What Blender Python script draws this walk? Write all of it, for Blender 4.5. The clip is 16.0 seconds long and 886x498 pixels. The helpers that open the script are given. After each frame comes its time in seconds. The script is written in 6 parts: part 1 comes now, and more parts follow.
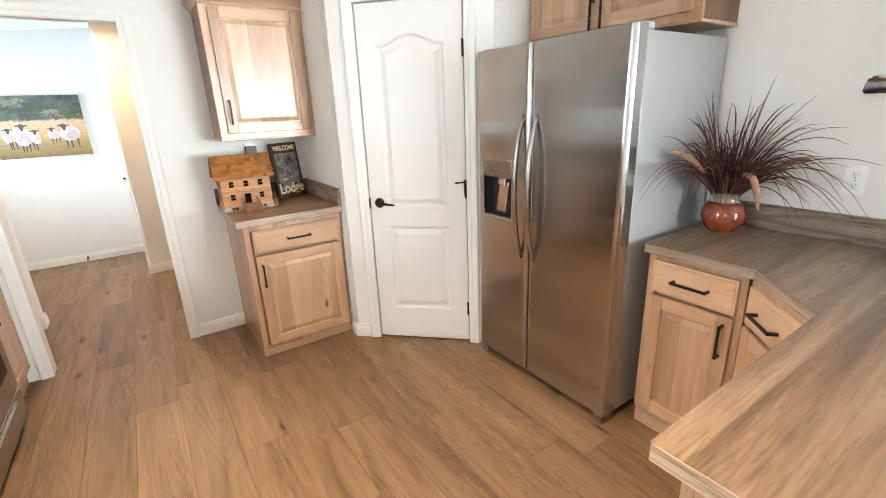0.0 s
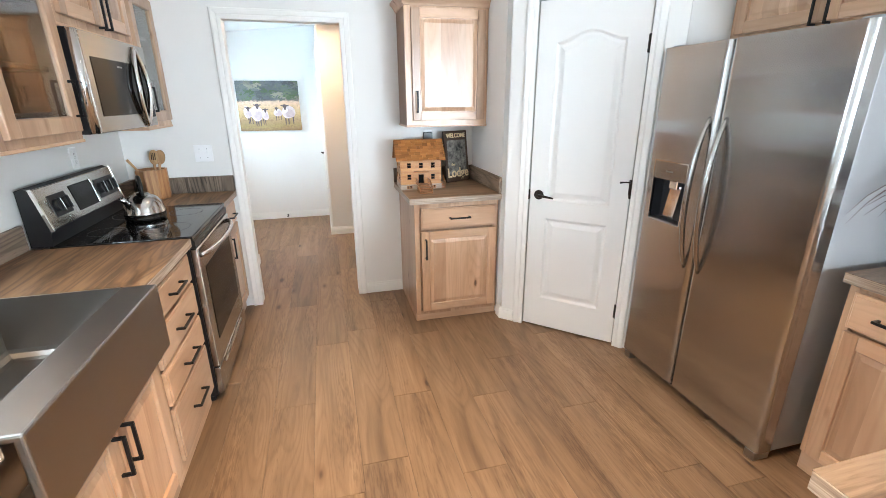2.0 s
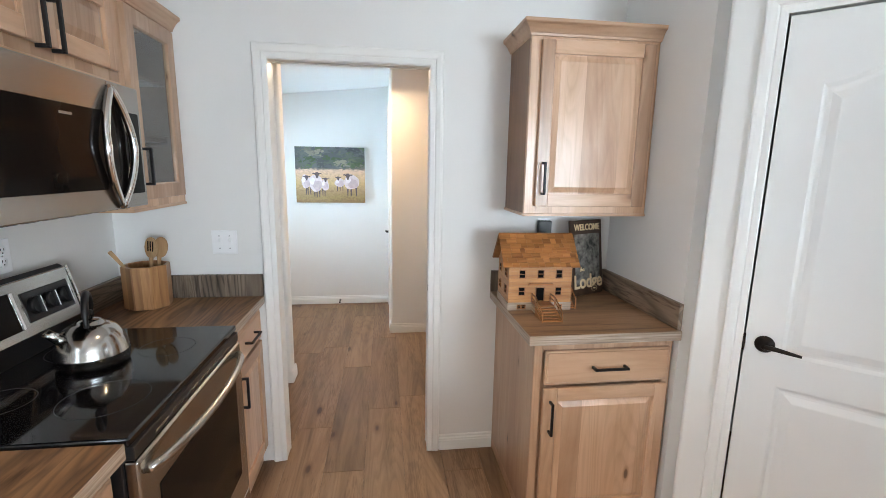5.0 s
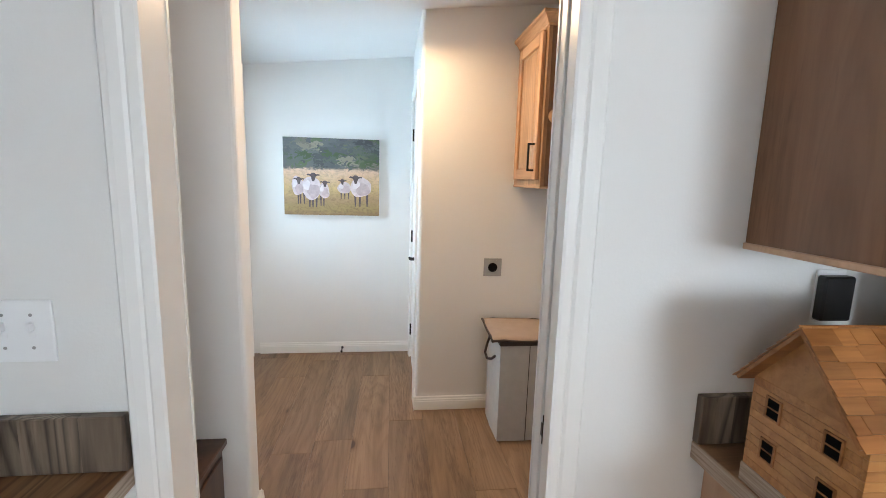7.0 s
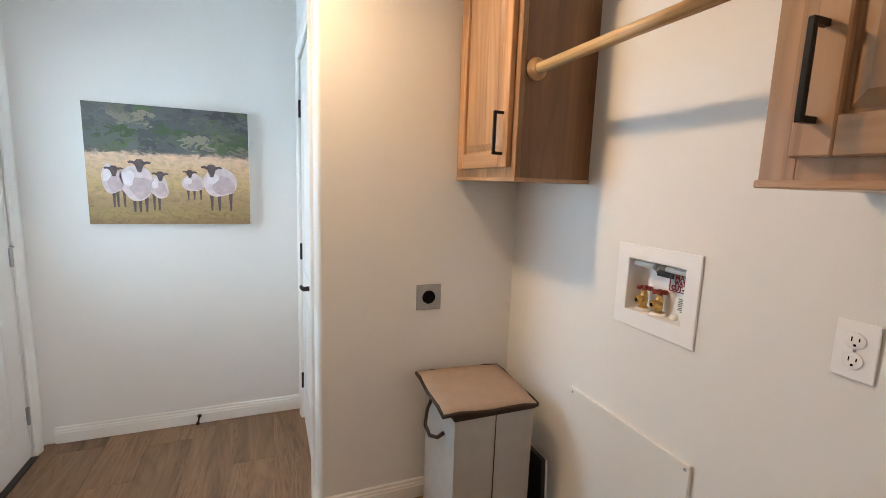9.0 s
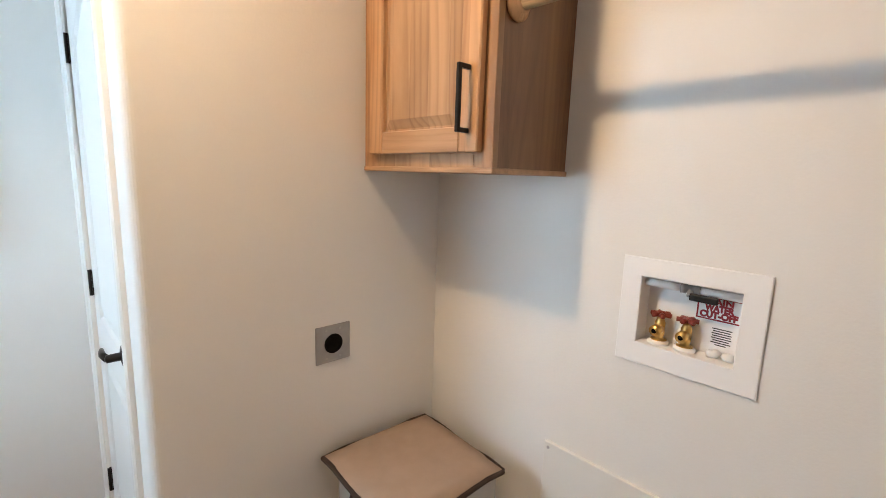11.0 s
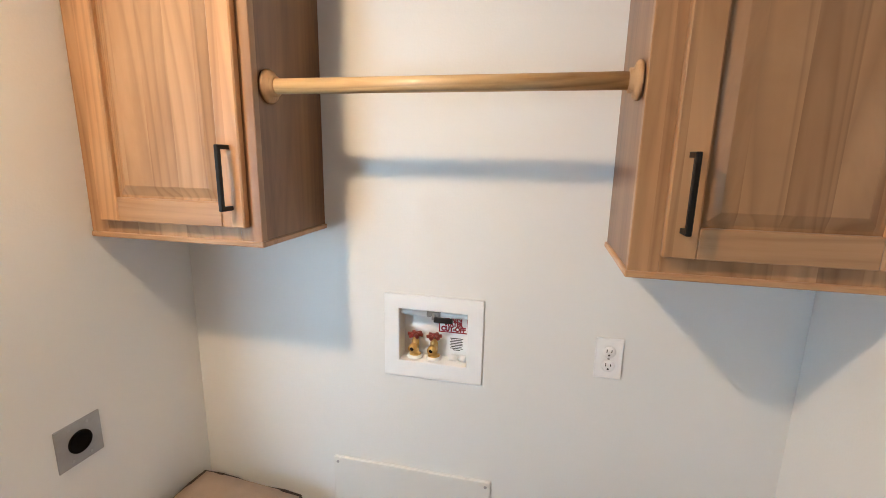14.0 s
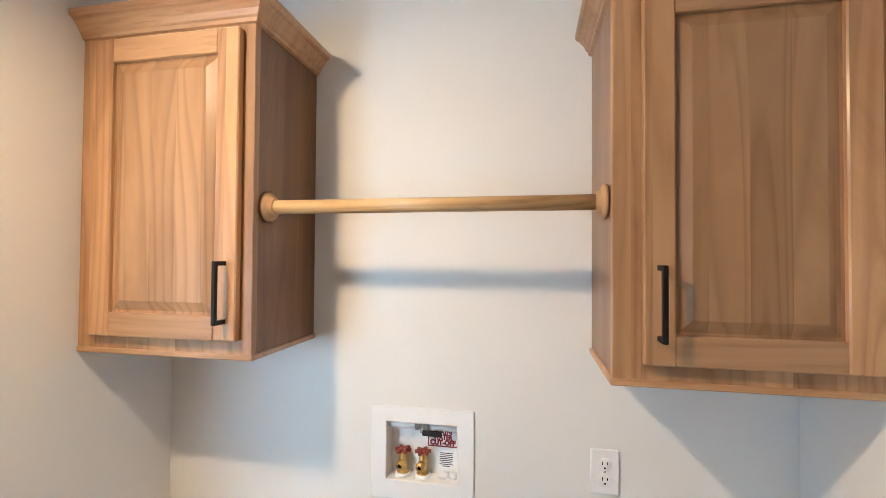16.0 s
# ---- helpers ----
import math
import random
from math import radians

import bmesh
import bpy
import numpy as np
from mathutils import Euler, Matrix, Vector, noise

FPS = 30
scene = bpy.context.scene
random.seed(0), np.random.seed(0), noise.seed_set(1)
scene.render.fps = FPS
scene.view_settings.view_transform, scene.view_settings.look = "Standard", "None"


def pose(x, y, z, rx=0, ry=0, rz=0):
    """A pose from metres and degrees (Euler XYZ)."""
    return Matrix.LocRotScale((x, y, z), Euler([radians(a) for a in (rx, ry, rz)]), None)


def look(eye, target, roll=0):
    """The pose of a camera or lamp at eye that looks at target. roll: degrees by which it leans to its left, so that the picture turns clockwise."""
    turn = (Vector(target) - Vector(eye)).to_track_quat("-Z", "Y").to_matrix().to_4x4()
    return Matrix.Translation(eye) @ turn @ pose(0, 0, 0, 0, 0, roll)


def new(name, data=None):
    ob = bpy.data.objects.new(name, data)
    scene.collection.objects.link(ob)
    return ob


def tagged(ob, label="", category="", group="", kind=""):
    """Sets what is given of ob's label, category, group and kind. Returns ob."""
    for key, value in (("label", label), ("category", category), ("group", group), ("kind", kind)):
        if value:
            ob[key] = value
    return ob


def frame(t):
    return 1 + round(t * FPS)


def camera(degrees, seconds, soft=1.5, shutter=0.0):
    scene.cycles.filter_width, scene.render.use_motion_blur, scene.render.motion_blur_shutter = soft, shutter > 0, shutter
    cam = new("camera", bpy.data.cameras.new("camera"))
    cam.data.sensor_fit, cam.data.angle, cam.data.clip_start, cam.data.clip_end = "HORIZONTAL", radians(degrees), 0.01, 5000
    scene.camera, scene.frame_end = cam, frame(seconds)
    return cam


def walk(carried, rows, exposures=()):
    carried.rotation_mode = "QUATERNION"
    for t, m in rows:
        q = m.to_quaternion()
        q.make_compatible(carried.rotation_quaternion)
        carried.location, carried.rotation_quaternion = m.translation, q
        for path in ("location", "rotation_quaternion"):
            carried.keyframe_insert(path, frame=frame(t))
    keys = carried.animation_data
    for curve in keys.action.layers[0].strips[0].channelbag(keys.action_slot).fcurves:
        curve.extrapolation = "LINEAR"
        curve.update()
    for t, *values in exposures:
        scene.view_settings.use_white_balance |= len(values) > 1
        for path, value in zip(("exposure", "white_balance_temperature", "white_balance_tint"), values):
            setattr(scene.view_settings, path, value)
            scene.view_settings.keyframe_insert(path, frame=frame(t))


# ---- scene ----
cam = camera(90.2, 16.0, soft=0.8)
PATH = [
    (0, (0.044, 0.106, 1.488), (1.101, 1.69, 0.876), -2.3),
    (0.5, (-0.004, 0.037, 1.503), (0.763, 1.775, 0.877), -2.5),
    (1, (-0.04, 0.029, 1.493), (0.511, 1.845, 0.862), -1.1),
    (1.5, (-0.057, 0.042, 1.488), (0.422, 1.876, 0.851), -0.7),
    (2, (-0.072, 0.021, 1.518), (0.405, 1.854, 0.877), -0.4),
    (2.5, (-0.085, 0.008, 1.571), (0.324, 1.863, 0.946), 0.9),
    (3, (-0.04, 0.156, 1.602), (0.342, 2.022, 0.994), 1.1),
    (3.5, (0.05, 0.39, 1.651), (0.415, 2.28, 1.106), 0.9),
    (4, (0.036, 0.624, 1.64), (0.349, 2.552, 1.208), 0.8),
    (4.2, (-0.005, 0.726, 1.6), (0.285, 2.662, 1.192), 0.8),
    (6.3, (-0.191, 2.135, 1.507), (0.052, 4.093, 1.179), 1.2),
    (6.5, (-0.209, 2.259, 1.496), (0.03, 4.218, 1.172), 1.5),
    (7, (-0.237, 2.613, 1.462), (-0.003, 4.574, 1.151), 1.6),
    (7.5, (-0.304, 2.926, 1.435), (-0.08, 4.89, 1.133), 1.6),
    (8, (-0.311, 3.156, 1.449), (-0.048, 5.116, 1.148), 1.3),
    (8.5, (-0.254, 3.337, 1.433), (0.281, 5.24, 1.134), 1.7),
    (8.7, (-0.249, 3.405, 1.41), (0.376, 5.283, 1.121), 2.0),
    (10.8, (-0.195, 4.118, 1.459), (1.093, 5.596, 1.063), 1.5),
    (11, (-0.239, 4.155, 1.423), (1.137, 5.569, 1.095), 1.9),
    (11.5, (-0.306, 4.187, 1.446), (1.384, 5.199, 1.099), 2.7),
    (12, (-0.320, 4.200, 1.455), (1.525, 4.842, 1.027), 2.7),
    (12.5, (-0.339, 4.204, 1.460), (1.561, 4.680, 1.053), 2.55),
    (13, (-0.334, 4.200, 1.551), (1.569, 4.647, 1.126), 2.5),
    (13.5, (-0.340, 4.175, 1.615), (1.561, 4.620, 1.181), 2.4),
    (14, (-0.361, 4.165, 1.640), (1.549, 4.593, 1.228), 1.1),
    (14.5, (-0.377, 4.126, 1.656), (1.562, 4.524, 1.363), 0.7),
    (15, (-0.402, 4.122, 1.674), (1.557, 4.512, 1.560), 0.7),
    (15.5, (-0.408, 4.11, 1.701), (1.552, 4.506, 1.693), 0.3),
    (16, (-0.398, 4.160, 1.666), (1.565, 4.543, 1.705), 0.4),
]
EXPOSURES = [(0.0, 0.85, 7200, 13), (0.5, 0.7, 6900, 12), (1.5, 0.85, 6600, 11), (2.5, 0.72, 6500, 11), (3.5, 0.48, 6600, 12), (4.0, 0.4, 6700, 12), (6.5, 0.36, 6500, 12), (7.5, 0.1, 6900, 14), (8.5, -0.04, 7000, 15), (10.9, 0.06, 6900, 14), (12.0, 0.14, 6700, 12), (13.0, 0.22, 6450, 10), (14.5, 0.24, 6350, 10), (16.0, 0.30, 6300, 10)]
walk(cam, [(t, look(eye, target, roll)) for t, eye, target, roll in PATH], EXPOSURES)

# world, sun and exposure
world = bpy.data.worlds.new("sky")
scene.world = world
world.use_nodes = True
_bg = world.node_tree.nodes["Background"]
_sky = world.node_tree.nodes.new("ShaderNodeTexSky")
_sky.sky_type = "NISHITA"
_sky.sun_disc = False
_sky.sun_elevation = radians(48)
_sky.sun_rotation = radians(100)
world.node_tree.links.new(_sky.outputs[0], _bg.inputs[0])
_bg.inputs[1].default_value = 0.1


def sun_lamp(strength, elevation, azimuth):
    data = bpy.data.lights.new("sun", "SUN")
    data.energy, data.angle, data.color = strength, radians(0.5), (1.0, 0.95, 0.87)
    ob = new("sun", data)
    ob.matrix_world = look((0, 0, 8), (-math.sin(radians(azimuth)) * math.cos(radians(elevation)), -math.cos(radians(azimuth)) * math.cos(radians(elevation)), 8 - math.sin(radians(elevation))))
    return ob


def area_lamp(name, eye, target, sx, sy, power, color, shape="RECTANGLE"):
    data = bpy.data.lights.new(name, "AREA")
    data.shape, data.size, data.size_y, data.energy, data.color = shape, sx, sy, power, color
    ob = new(name, data)
    ob.matrix_world = look(eye, target)
    return ob


DAY = (0.73, 0.875, 1.0)
WARM = (1.0, 0.74, 0.46)
WARM_HALL = (1.0, 0.71, 0.43)
sun_lamp(3.0, 48, 100)
area_lamp("sky_light_sink_window", (-1.46, 1.14, 1.57), (2.0, 1.14, 1.2), 0.86, 0.90, 18, DAY)
area_lamp("sky_light_rear_window", (3.4, -6.06, 1.45), (3.4, 3.0, 1.3), 3.2, 2.0, 280, DAY)
area_lamp("sky_light_entry_door", (-2.2, 7.0, 1.25), (1.0, 7.0, 1.25), 5.6, 2.5, 530, (0.54, 0.78, 1.0))
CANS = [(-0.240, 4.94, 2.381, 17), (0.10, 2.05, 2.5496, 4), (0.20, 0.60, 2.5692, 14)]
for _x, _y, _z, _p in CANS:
    # the hall's lamp is turned towards the laundry to balance its walls; the fixture isn't
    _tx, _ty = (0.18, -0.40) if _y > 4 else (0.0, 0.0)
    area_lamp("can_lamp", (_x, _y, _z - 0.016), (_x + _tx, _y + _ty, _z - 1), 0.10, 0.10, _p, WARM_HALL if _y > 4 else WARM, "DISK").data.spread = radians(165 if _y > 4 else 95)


# materials
def mat(name):
    m = bpy.data.materials.new(name)
    m.use_nodes = True
    return m, m.node_tree.nodes, m.node_tree.links, m.node_tree.nodes["Principled BSDF"]


def ramp(nodes, stops):
    r = nodes.new("ShaderNodeValToRGB")
    while len(r.color_ramp.elements) < len(stops):
        r.color_ramp.elements.new(0.5)
    for e, (p, c) in zip(r.color_ramp.elements, stops):
        e.position, e.color = p, (*c, 1)
    return r


def coords(nodes, links, scale, shift=True, source="Object"):
    """Object coordinates, shifted at random from object to object, times scale."""
    tc = nodes.new("ShaderNodeTexCoord")
    mp = nodes.new("ShaderNodeMapping")
    mp.inputs["Scale"].default_value = scale
    if shift:
        info = nodes.new("ShaderNodeObjectInfo")
        mul = nodes.new("ShaderNodeVectorMath")
        mul.operation = "MULTIPLY_ADD"
        mul.inputs[1].default_value = (7.3, 11.1, 5.7)
        links.new(info.outputs["Random"], mul.inputs[0])
        links.new(tc.outputs[source], mul.inputs[2])
        links.new(mul.outputs[0], mp.inputs[0])
    else:
        links.new(tc.outputs[source], mp.inputs[0])
    return mp


def noise_node(nodes, links, vec, scale, detail=4.0, rough=0.55, dist=0.0):
    n = nodes.new("ShaderNodeTexNoise")
    n.inputs["Scale"].default_value = scale
    n.inputs["Detail"].default_value = detail
    n.inputs["Roughness"].default_value = rough
    n.inputs["Distortion"].default_value = dist
    links.new(vec, n.inputs["Vector"])
    return n


def mix(nodes, links, kind, fac, a, b):
    m = nodes.new("ShaderNodeMix")
    m.data_type, m.blend_type = "RGBA", kind
    for value, socket in ((fac, 0), (a, 6), (b, 7)):
        if hasattr(value, "is_linked"):
            links.new(value, m.inputs[socket])
        elif isinstance(value, tuple):
            m.inputs[socket].default_value = (*value, 1)
        else:
            m.inputs[socket].default_value = value
    return m.outputs[2]


def bump(nodes, links, height, strength, distance, target):
    b = nodes.new("ShaderNodeBump")
    b.inputs["Strength"].default_value, b.inputs["Distance"].default_value = strength, distance
    links.new(height, b.inputs["Height"])
    links.new(b.outputs[0], target.inputs["Normal"])


def plain(name, color, rough=0.5, metal=0.0, vary=0.06, scale=6.0, relief=0.0, relief_scale=300.0, coat=0.0):
    m, n, l, p = mat(name)
    v = coords(n, l, (1, 1, 1))
    big = noise_node(n, l, v.outputs[0], scale, 5)
    lo, hi = tuple(c * (1 - vary) for c in color), tuple(min(1, c * (1 + vary)) for c in color)
    r = ramp(n, [(0.3, lo), (0.7, hi)])
    l.new(big.outputs[0], r.inputs[0])
    l.new(r.outputs[0], p.inputs["Base Color"])
    p.inputs["Roughness"].default_value, p.inputs["Metallic"].default_value = rough, metal
    p.inputs["Coat Weight"].default_value = coat
    if relief:
        fine = noise_node(n, l, v.outputs[0], relief_scale, 3)
        bump(n, l, fine.outputs[0], relief, 0.002, p)
    return m


def timber(name, light, mid, dark, axis, rough=0.38, boards=0.0, knots=0.0, coat=0.25, figure=1.0, vary=0.22, rings=0.45, fine_mix=0.16, dashes=0.25, stretch=12.0, ring_tone=0.80):
    """Wood with its grain along the axis 0, 1 or 2; boards: width of the glued-up strips; knots: how many."""
    m, n, l, p = mat(name)
    across, along = 9.0 * figure, 9.0 / stretch * figure
    scale = [across] * 3
    scale[axis] = along
    v = coords(n, l, tuple(scale))
    board = None
    if boards:
        bs = [0.0] * 3
        bs[0 if axis != 0 else 2] = 1.0 / boards
        vb = coords(n, l, tuple(bs))
        sn = n.new("ShaderNodeVectorMath")
        sn.operation = "FLOOR"
        l.new(vb.outputs[0], sn.inputs[0])
        board = n.new("ShaderNodeTexWhiteNoise")
        l.new(sn.outputs[0], board.inputs[0])

    def own(vec, k):
        """The place on the board, set apart from board to board."""
        if board is None:
            return vec.outputs[0]
        a = n.new("ShaderNodeVectorMath")
        a.operation = "MULTIPLY_ADD"
        a.inputs[1].default_value = (k, k, k)
        l.new(board.outputs["Color"], a.inputs[0])
        l.new(vec.outputs[0], a.inputs[2])
        return a.outputs[0]
    g = noise_node(n, l, own(v, 23.0), 1.0, 5, 0.6, 1.1)
    r = ramp(n, [(0.30, dark), (0.47, mid), (0.66, light)])
    l.new(g.outputs[0], r.inputs[0])
    fs = [150.0] * 3
    fs[axis] = 9.0
    vf = coords(n, l, tuple(fs))
    fine = noise_node(n, l, vf.outputs[0], 1.0, 4, 0.6)
    fr = ramp(n, [(0.35, (0.80, 0.76, 0.72)), (0.62, (1.06, 1.06, 1.06))])
    l.new(fine.outputs[0], fr.inputs[0])
    col = mix(n, l, "MULTIPLY", fine_mix, r.outputs[0], fr.outputs[0])
    # growth rings
    ws = [5.0] * 3
    ws[axis] = 0.45
    vw = coords(n, l, tuple(ws))
    ring_noise = noise_node(n, l, own(vw, 17.0), 0.8, 2, 0.5, 0.4)
    mul = n.new("ShaderNodeMath")
    mul.operation = "MULTIPLY"
    mul.inputs[1].default_value = 24.0
    l.new(ring_noise.outputs[0], mul.inputs[0])
    fr2 = n.new("ShaderNodeMath")
    fr2.operation = "FRACT"
    l.new(mul.outputs[0], fr2.inputs[0])
    deep = (ring_tone, ring_tone * 0.96, ring_tone * 0.92)
    rr = ramp(n, [(0.0, deep), (0.40, (1.0, 1.0, 1.0)), (0.80, (1.0, 1.0, 1.0)), (1.0, deep)])
    l.new(fr2.outputs[0], rr.inputs[0])
    col = mix(n, l, "MULTIPLY", rings, col, rr.outputs[0])
    # short dark pores along the grain
    ds = [150.0] * 3
    ds[axis] = 13.0
    vd = coords(n, l, tuple(ds))
    pore = noise_node(n, l, vd.outputs[0], 1.0, 3, 0.5, 0.3)
    where = noise_node(n, l, v.outputs[0], 0.7, 2)
    both = n.new("ShaderNodeMath")
    both.operation = "MULTIPLY"
    l.new(pore.outputs[0], both.inputs[0])
    l.new(where.outputs[0], both.inputs[1])
    pr = ramp(n, [(0.30, (1.0, 1.0, 1.0)), (0.36, (0.50, 0.42, 0.36)), (0.42, (0.30, 0.23, 0.18))])
    l.new(both.outputs[0], pr.inputs[0])
    col = mix(n, l, "MULTIPLY", dashes, col, pr.outputs[0])
    if boards:
        br = ramp(n, [(0.0, (0.74, 0.69, 0.64)), (0.5, (0.95, 0.93, 0.91)), (1.0, (1.1, 1.1, 1.09))])
        l.new(board.outputs[0], br.inputs[0])
        col = mix(n, l, "MULTIPLY", 0.75, col, br.outputs[0])
    if knots:
        ks = [1.0] * 3
        ks[axis] = 0.38
        vk = coords(n, l, tuple(ks))
        vo = n.new("ShaderNodeTexVoronoi")
        vo.inputs["Scale"].default_value = knots
        l.new(vk.outputs[0], vo.inputs["Vector"])
        kr = ramp(n, [(0.0, (0.10, 0.07, 0.05)), (0.032, (0.20, 0.13, 0.09)), (0.058, (0.72, 0.64, 0.57)), (0.12, (1.0, 1.0, 1.0))])
        few = n.new("ShaderNodeMath")
        few.operation = "MULTIPLY_ADD"
        few.inputs[1].default_value = 0.09
        l.new(vo.outputs["Color"], few.inputs[0])
        l.new(vo.outputs["Distance"], few.inputs[2])
        off = n.new("ShaderNodeMath")
        off.operation = "SUBTRACT"
        off.inputs[1].default_value = 0.052
        l.new(few.outputs[0], off.inputs[0])
        l.new(off.outputs[0], kr.inputs[0])
        col = mix(n, l, "MULTIPLY", 0.85, col, kr.outputs[0])
    info = n.new("ShaderNodeObjectInfo")
    tone = ramp(n, [(0.0, (1 - vary,) * 3), (1.0, (1 + vary * 0.55,) * 3)])
    l.new(info.outputs["Random"], tone.inputs[0])
    col = mix(n, l, "MULTIPLY", 1.0, col, tone.outputs[0])
    l.new(col, p.inputs["Base Color"])
    p.inputs["Roughness"].default_value = rough
    p.inputs["Coat Weight"].default_value, p.inputs["Coat Roughness"].default_value = coat, 0.18
    bump(n, l, fine.outputs[0], 0.05, 0.001, p)
    return m


def steel(name, color=(0.56, 0.55, 0.53), rough=0.27, axis=1, aniso=0.0):
    """Brushed stainless steel, brushed along the axis."""
    m, n, l, p = mat(name)
    s = [260.0] * 3
    s[axis] = 2.0
    v = coords(n, l, tuple(s))
    g = noise_node(n, l, v.outputs[0], 1.0, 3)
    rr = ramp(n, [(0.3, (rough - 0.012,) * 3), (0.7, (rough + 0.018,) * 3)])
    l.new(g.outputs[0], rr.inputs[0])
    if aniso:
        p.inputs["Roughness"].default_value = rough
    else:
        l.new(rr.outputs[0], p.inputs["Roughness"])
    v2 = coords(n, l, (1, 1, 1))
    big = noise_node(n, l, v2.outputs[0], 2.5, 3)
    cr = ramp(n, [(0.3, tuple(c * 0.94 for c in color)), (0.7, color)])
    l.new(big.outputs[0], cr.inputs[0])
    l.new(cr.outputs[0], p.inputs["Base Color"])
    p.inputs["Metallic"].default_value = 1.0
    if aniso:
        tg = n.new("ShaderNodeTangent")
        tg.direction_type, tg.axis = "RADIAL", "Z"
        l.new(tg.outputs[0], p.inputs["Tangent"])
        p.inputs["Anisotropic"].default_value = aniso
        p.inputs["Anisotropic Rotation"].default_value = 0.0
        v3 = coords(n, l, (0.8, 0.8, 7.0))
        wave = noise_node(n, l, v3.outputs[0], 1.0, 2)
        bump(n, l, wave.outputs[0], 0.10, 0.012, p)
    else:
        bump(n, l, big.outputs[0], 0.012, 0.012, p)
    return m


def streaked(name, dark, mid, light, rough=0.45):
    """Thin level streaks, as on the edge of a laminate top."""
    m, n, l, p = mat(name)
    v = coords(n, l, (5, 5, 170))
    g = noise_node(n, l, v.outputs[0], 1.0, 4, 0.6, 0.4)
    r = ramp(n, [(0.32, dark), (0.5, mid), (0.68, light)])
    l.new(g.outputs[0], r.inputs[0])
    l.new(r.outputs[0], p.inputs["Base Color"])
    p.inputs["Roughness"].default_value = rough
    return m


def glass(name, tint=(0.9, 0.95, 0.95), rough=0.02):
    m, n, l, p = mat(name)
    p.inputs["Base Color"].default_value = (*tint, 1)
    p.inputs["Roughness"].default_value = rough
    p.inputs["Transmission Weight"].default_value = 1.0
    p.inputs["IOR"].default_value = 1.45
    return m


def emitter(name, color, strength):
    m, n, l, p = mat(name)
    p.inputs["Base Color"].default_value = (*color, 1)
    p.inputs["Emission Color"].default_value = (*color, 1)
    p.inputs["Emission Strength"].default_value = strength
    return m


ALDER = ((0.68, 0.455, 0.305), (0.60, 0.375, 0.235), (0.50, 0.295, 0.175))
alder_z = timber("alder_upright_grain", *ALDER, 2, boards=0.085, knots=9.0, rings=0.45, coat=0.45, fine_mix=0.05, dashes=0.05, figure=0.6, stretch=5.0)
alder_x = timber("alder_level_grain", *ALDER, 0, boards=0.0, knots=4.0, rings=0.3, fine_mix=0.06, dashes=0.06, figure=0.6, stretch=6.0)
maple_z = timber("maple_upright_grain", (0.54, 0.315, 0.165), (0.47, 0.262, 0.130), (0.37, 0.190, 0.088), 2, boards=0.068, knots=1.6, rings=0.75, fine_mix=0.05, dashes=0.06, figure=0.65, stretch=4.0, ring_tone=0.72)
maple_x = timber("maple_level_grain", (0.56, 0.335, 0.180), (0.50, 0.284, 0.145), (0.40, 0.208, 0.099), 0, boards=0.0, knots=0.0)
brown_z = timber("brown_stained_wood", (0.105, 0.048, 0.024), (0.075, 0.033, 0.016), (0.045, 0.019, 0.009), 2, boards=0.1, knots=1.0)
pine_y = timber("clear_pine_dowel", (0.80, 0.55, 0.29), (0.70, 0.44, 0.20), (0.46, 0.24, 0.09), 1, coat=0.3, figure=3.2, rings=0.8, ring_tone=0.7, stretch=14.0)
toy_wood = timber("toy_house_wood", (0.47, 0.205, 0.066), (0.37, 0.150, 0.044), (0.23, 0.085, 0.023), 0, coat=0.1, figure=2.0, vary=0.3)
toy_log = timber("toy_log_wood", (0.56, 0.28, 0.10), (0.48, 0.22, 0.072), (0.36, 0.15, 0.045), 0, coat=0.1, figure=2.0, vary=0.06, rings=0.2)
crock_wood = timber("acacia_block", (0.50, 0.27, 0.12), (0.40, 0.20, 0.085), (0.27, 0.12, 0.05), 2, boards=0.03, figure=1.6)
spoon_wood = timber("beech_spoon", (0.60, 0.37, 0.19), (0.50, 0.30, 0.15), (0.38, 0.21, 0.10), 2, coat=0.0, rough=0.6)
plank_wood = timber("vinyl_oak_plank", (0.310, 0.195, 0.114), (0.245, 0.148, 0.083), (0.150, 0.087, 0.047), 1, rough=0.46, knots=4.6, coat=0.0, figure=0.95, vary=0.17, rings=0.75, fine_mix=0.25, dashes=0.40, stretch=9.0)
counter_y = timber("laminate_plank_counter", (0.43, 0.250, 0.128), (0.285, 0.152, 0.072), (0.085, 0.040, 0.018), 1, rough=0.42, boards=0.15, knots=2.6, coat=0.1, figure=1.0, dashes=0.5, fine_mix=0.3, rings=0.9, ring_tone=0.5, stretch=8.0)
counter_x = timber("laminate_plank_counter_cross", (0.33, 0.235, 0.165), (0.225, 0.150, 0.100), (0.105, 0.066, 0.042), 0, rough=0.38, boards=0.0, knots=2.2, coat=0.1, figure=1.3, dashes=0.35, fine_mix=0.5, rings=0.6, ring_tone=0.72, stretch=16.0)
counter_small = timber("laminate_plank_counter_small", (0.40, 0.245, 0.140), (0.29, 0.170, 0.092), (0.13, 0.070, 0.036), 0, rough=0.42, coat=0.1, figure=1.2, dashes=0.5, fine_mix=0.3, rings=0.7, knots=2.2)
splash_x = timber("laminate_splash", (0.42, 0.33, 0.255), (0.24, 0.18, 0.135), (0.10, 0.070, 0.050), 2, rough=0.45, boards=0.1, coat=0.1, figure=1.4, rings=1.0, dashes=0.6, fine_mix=0.4, ring_tone=0.35)
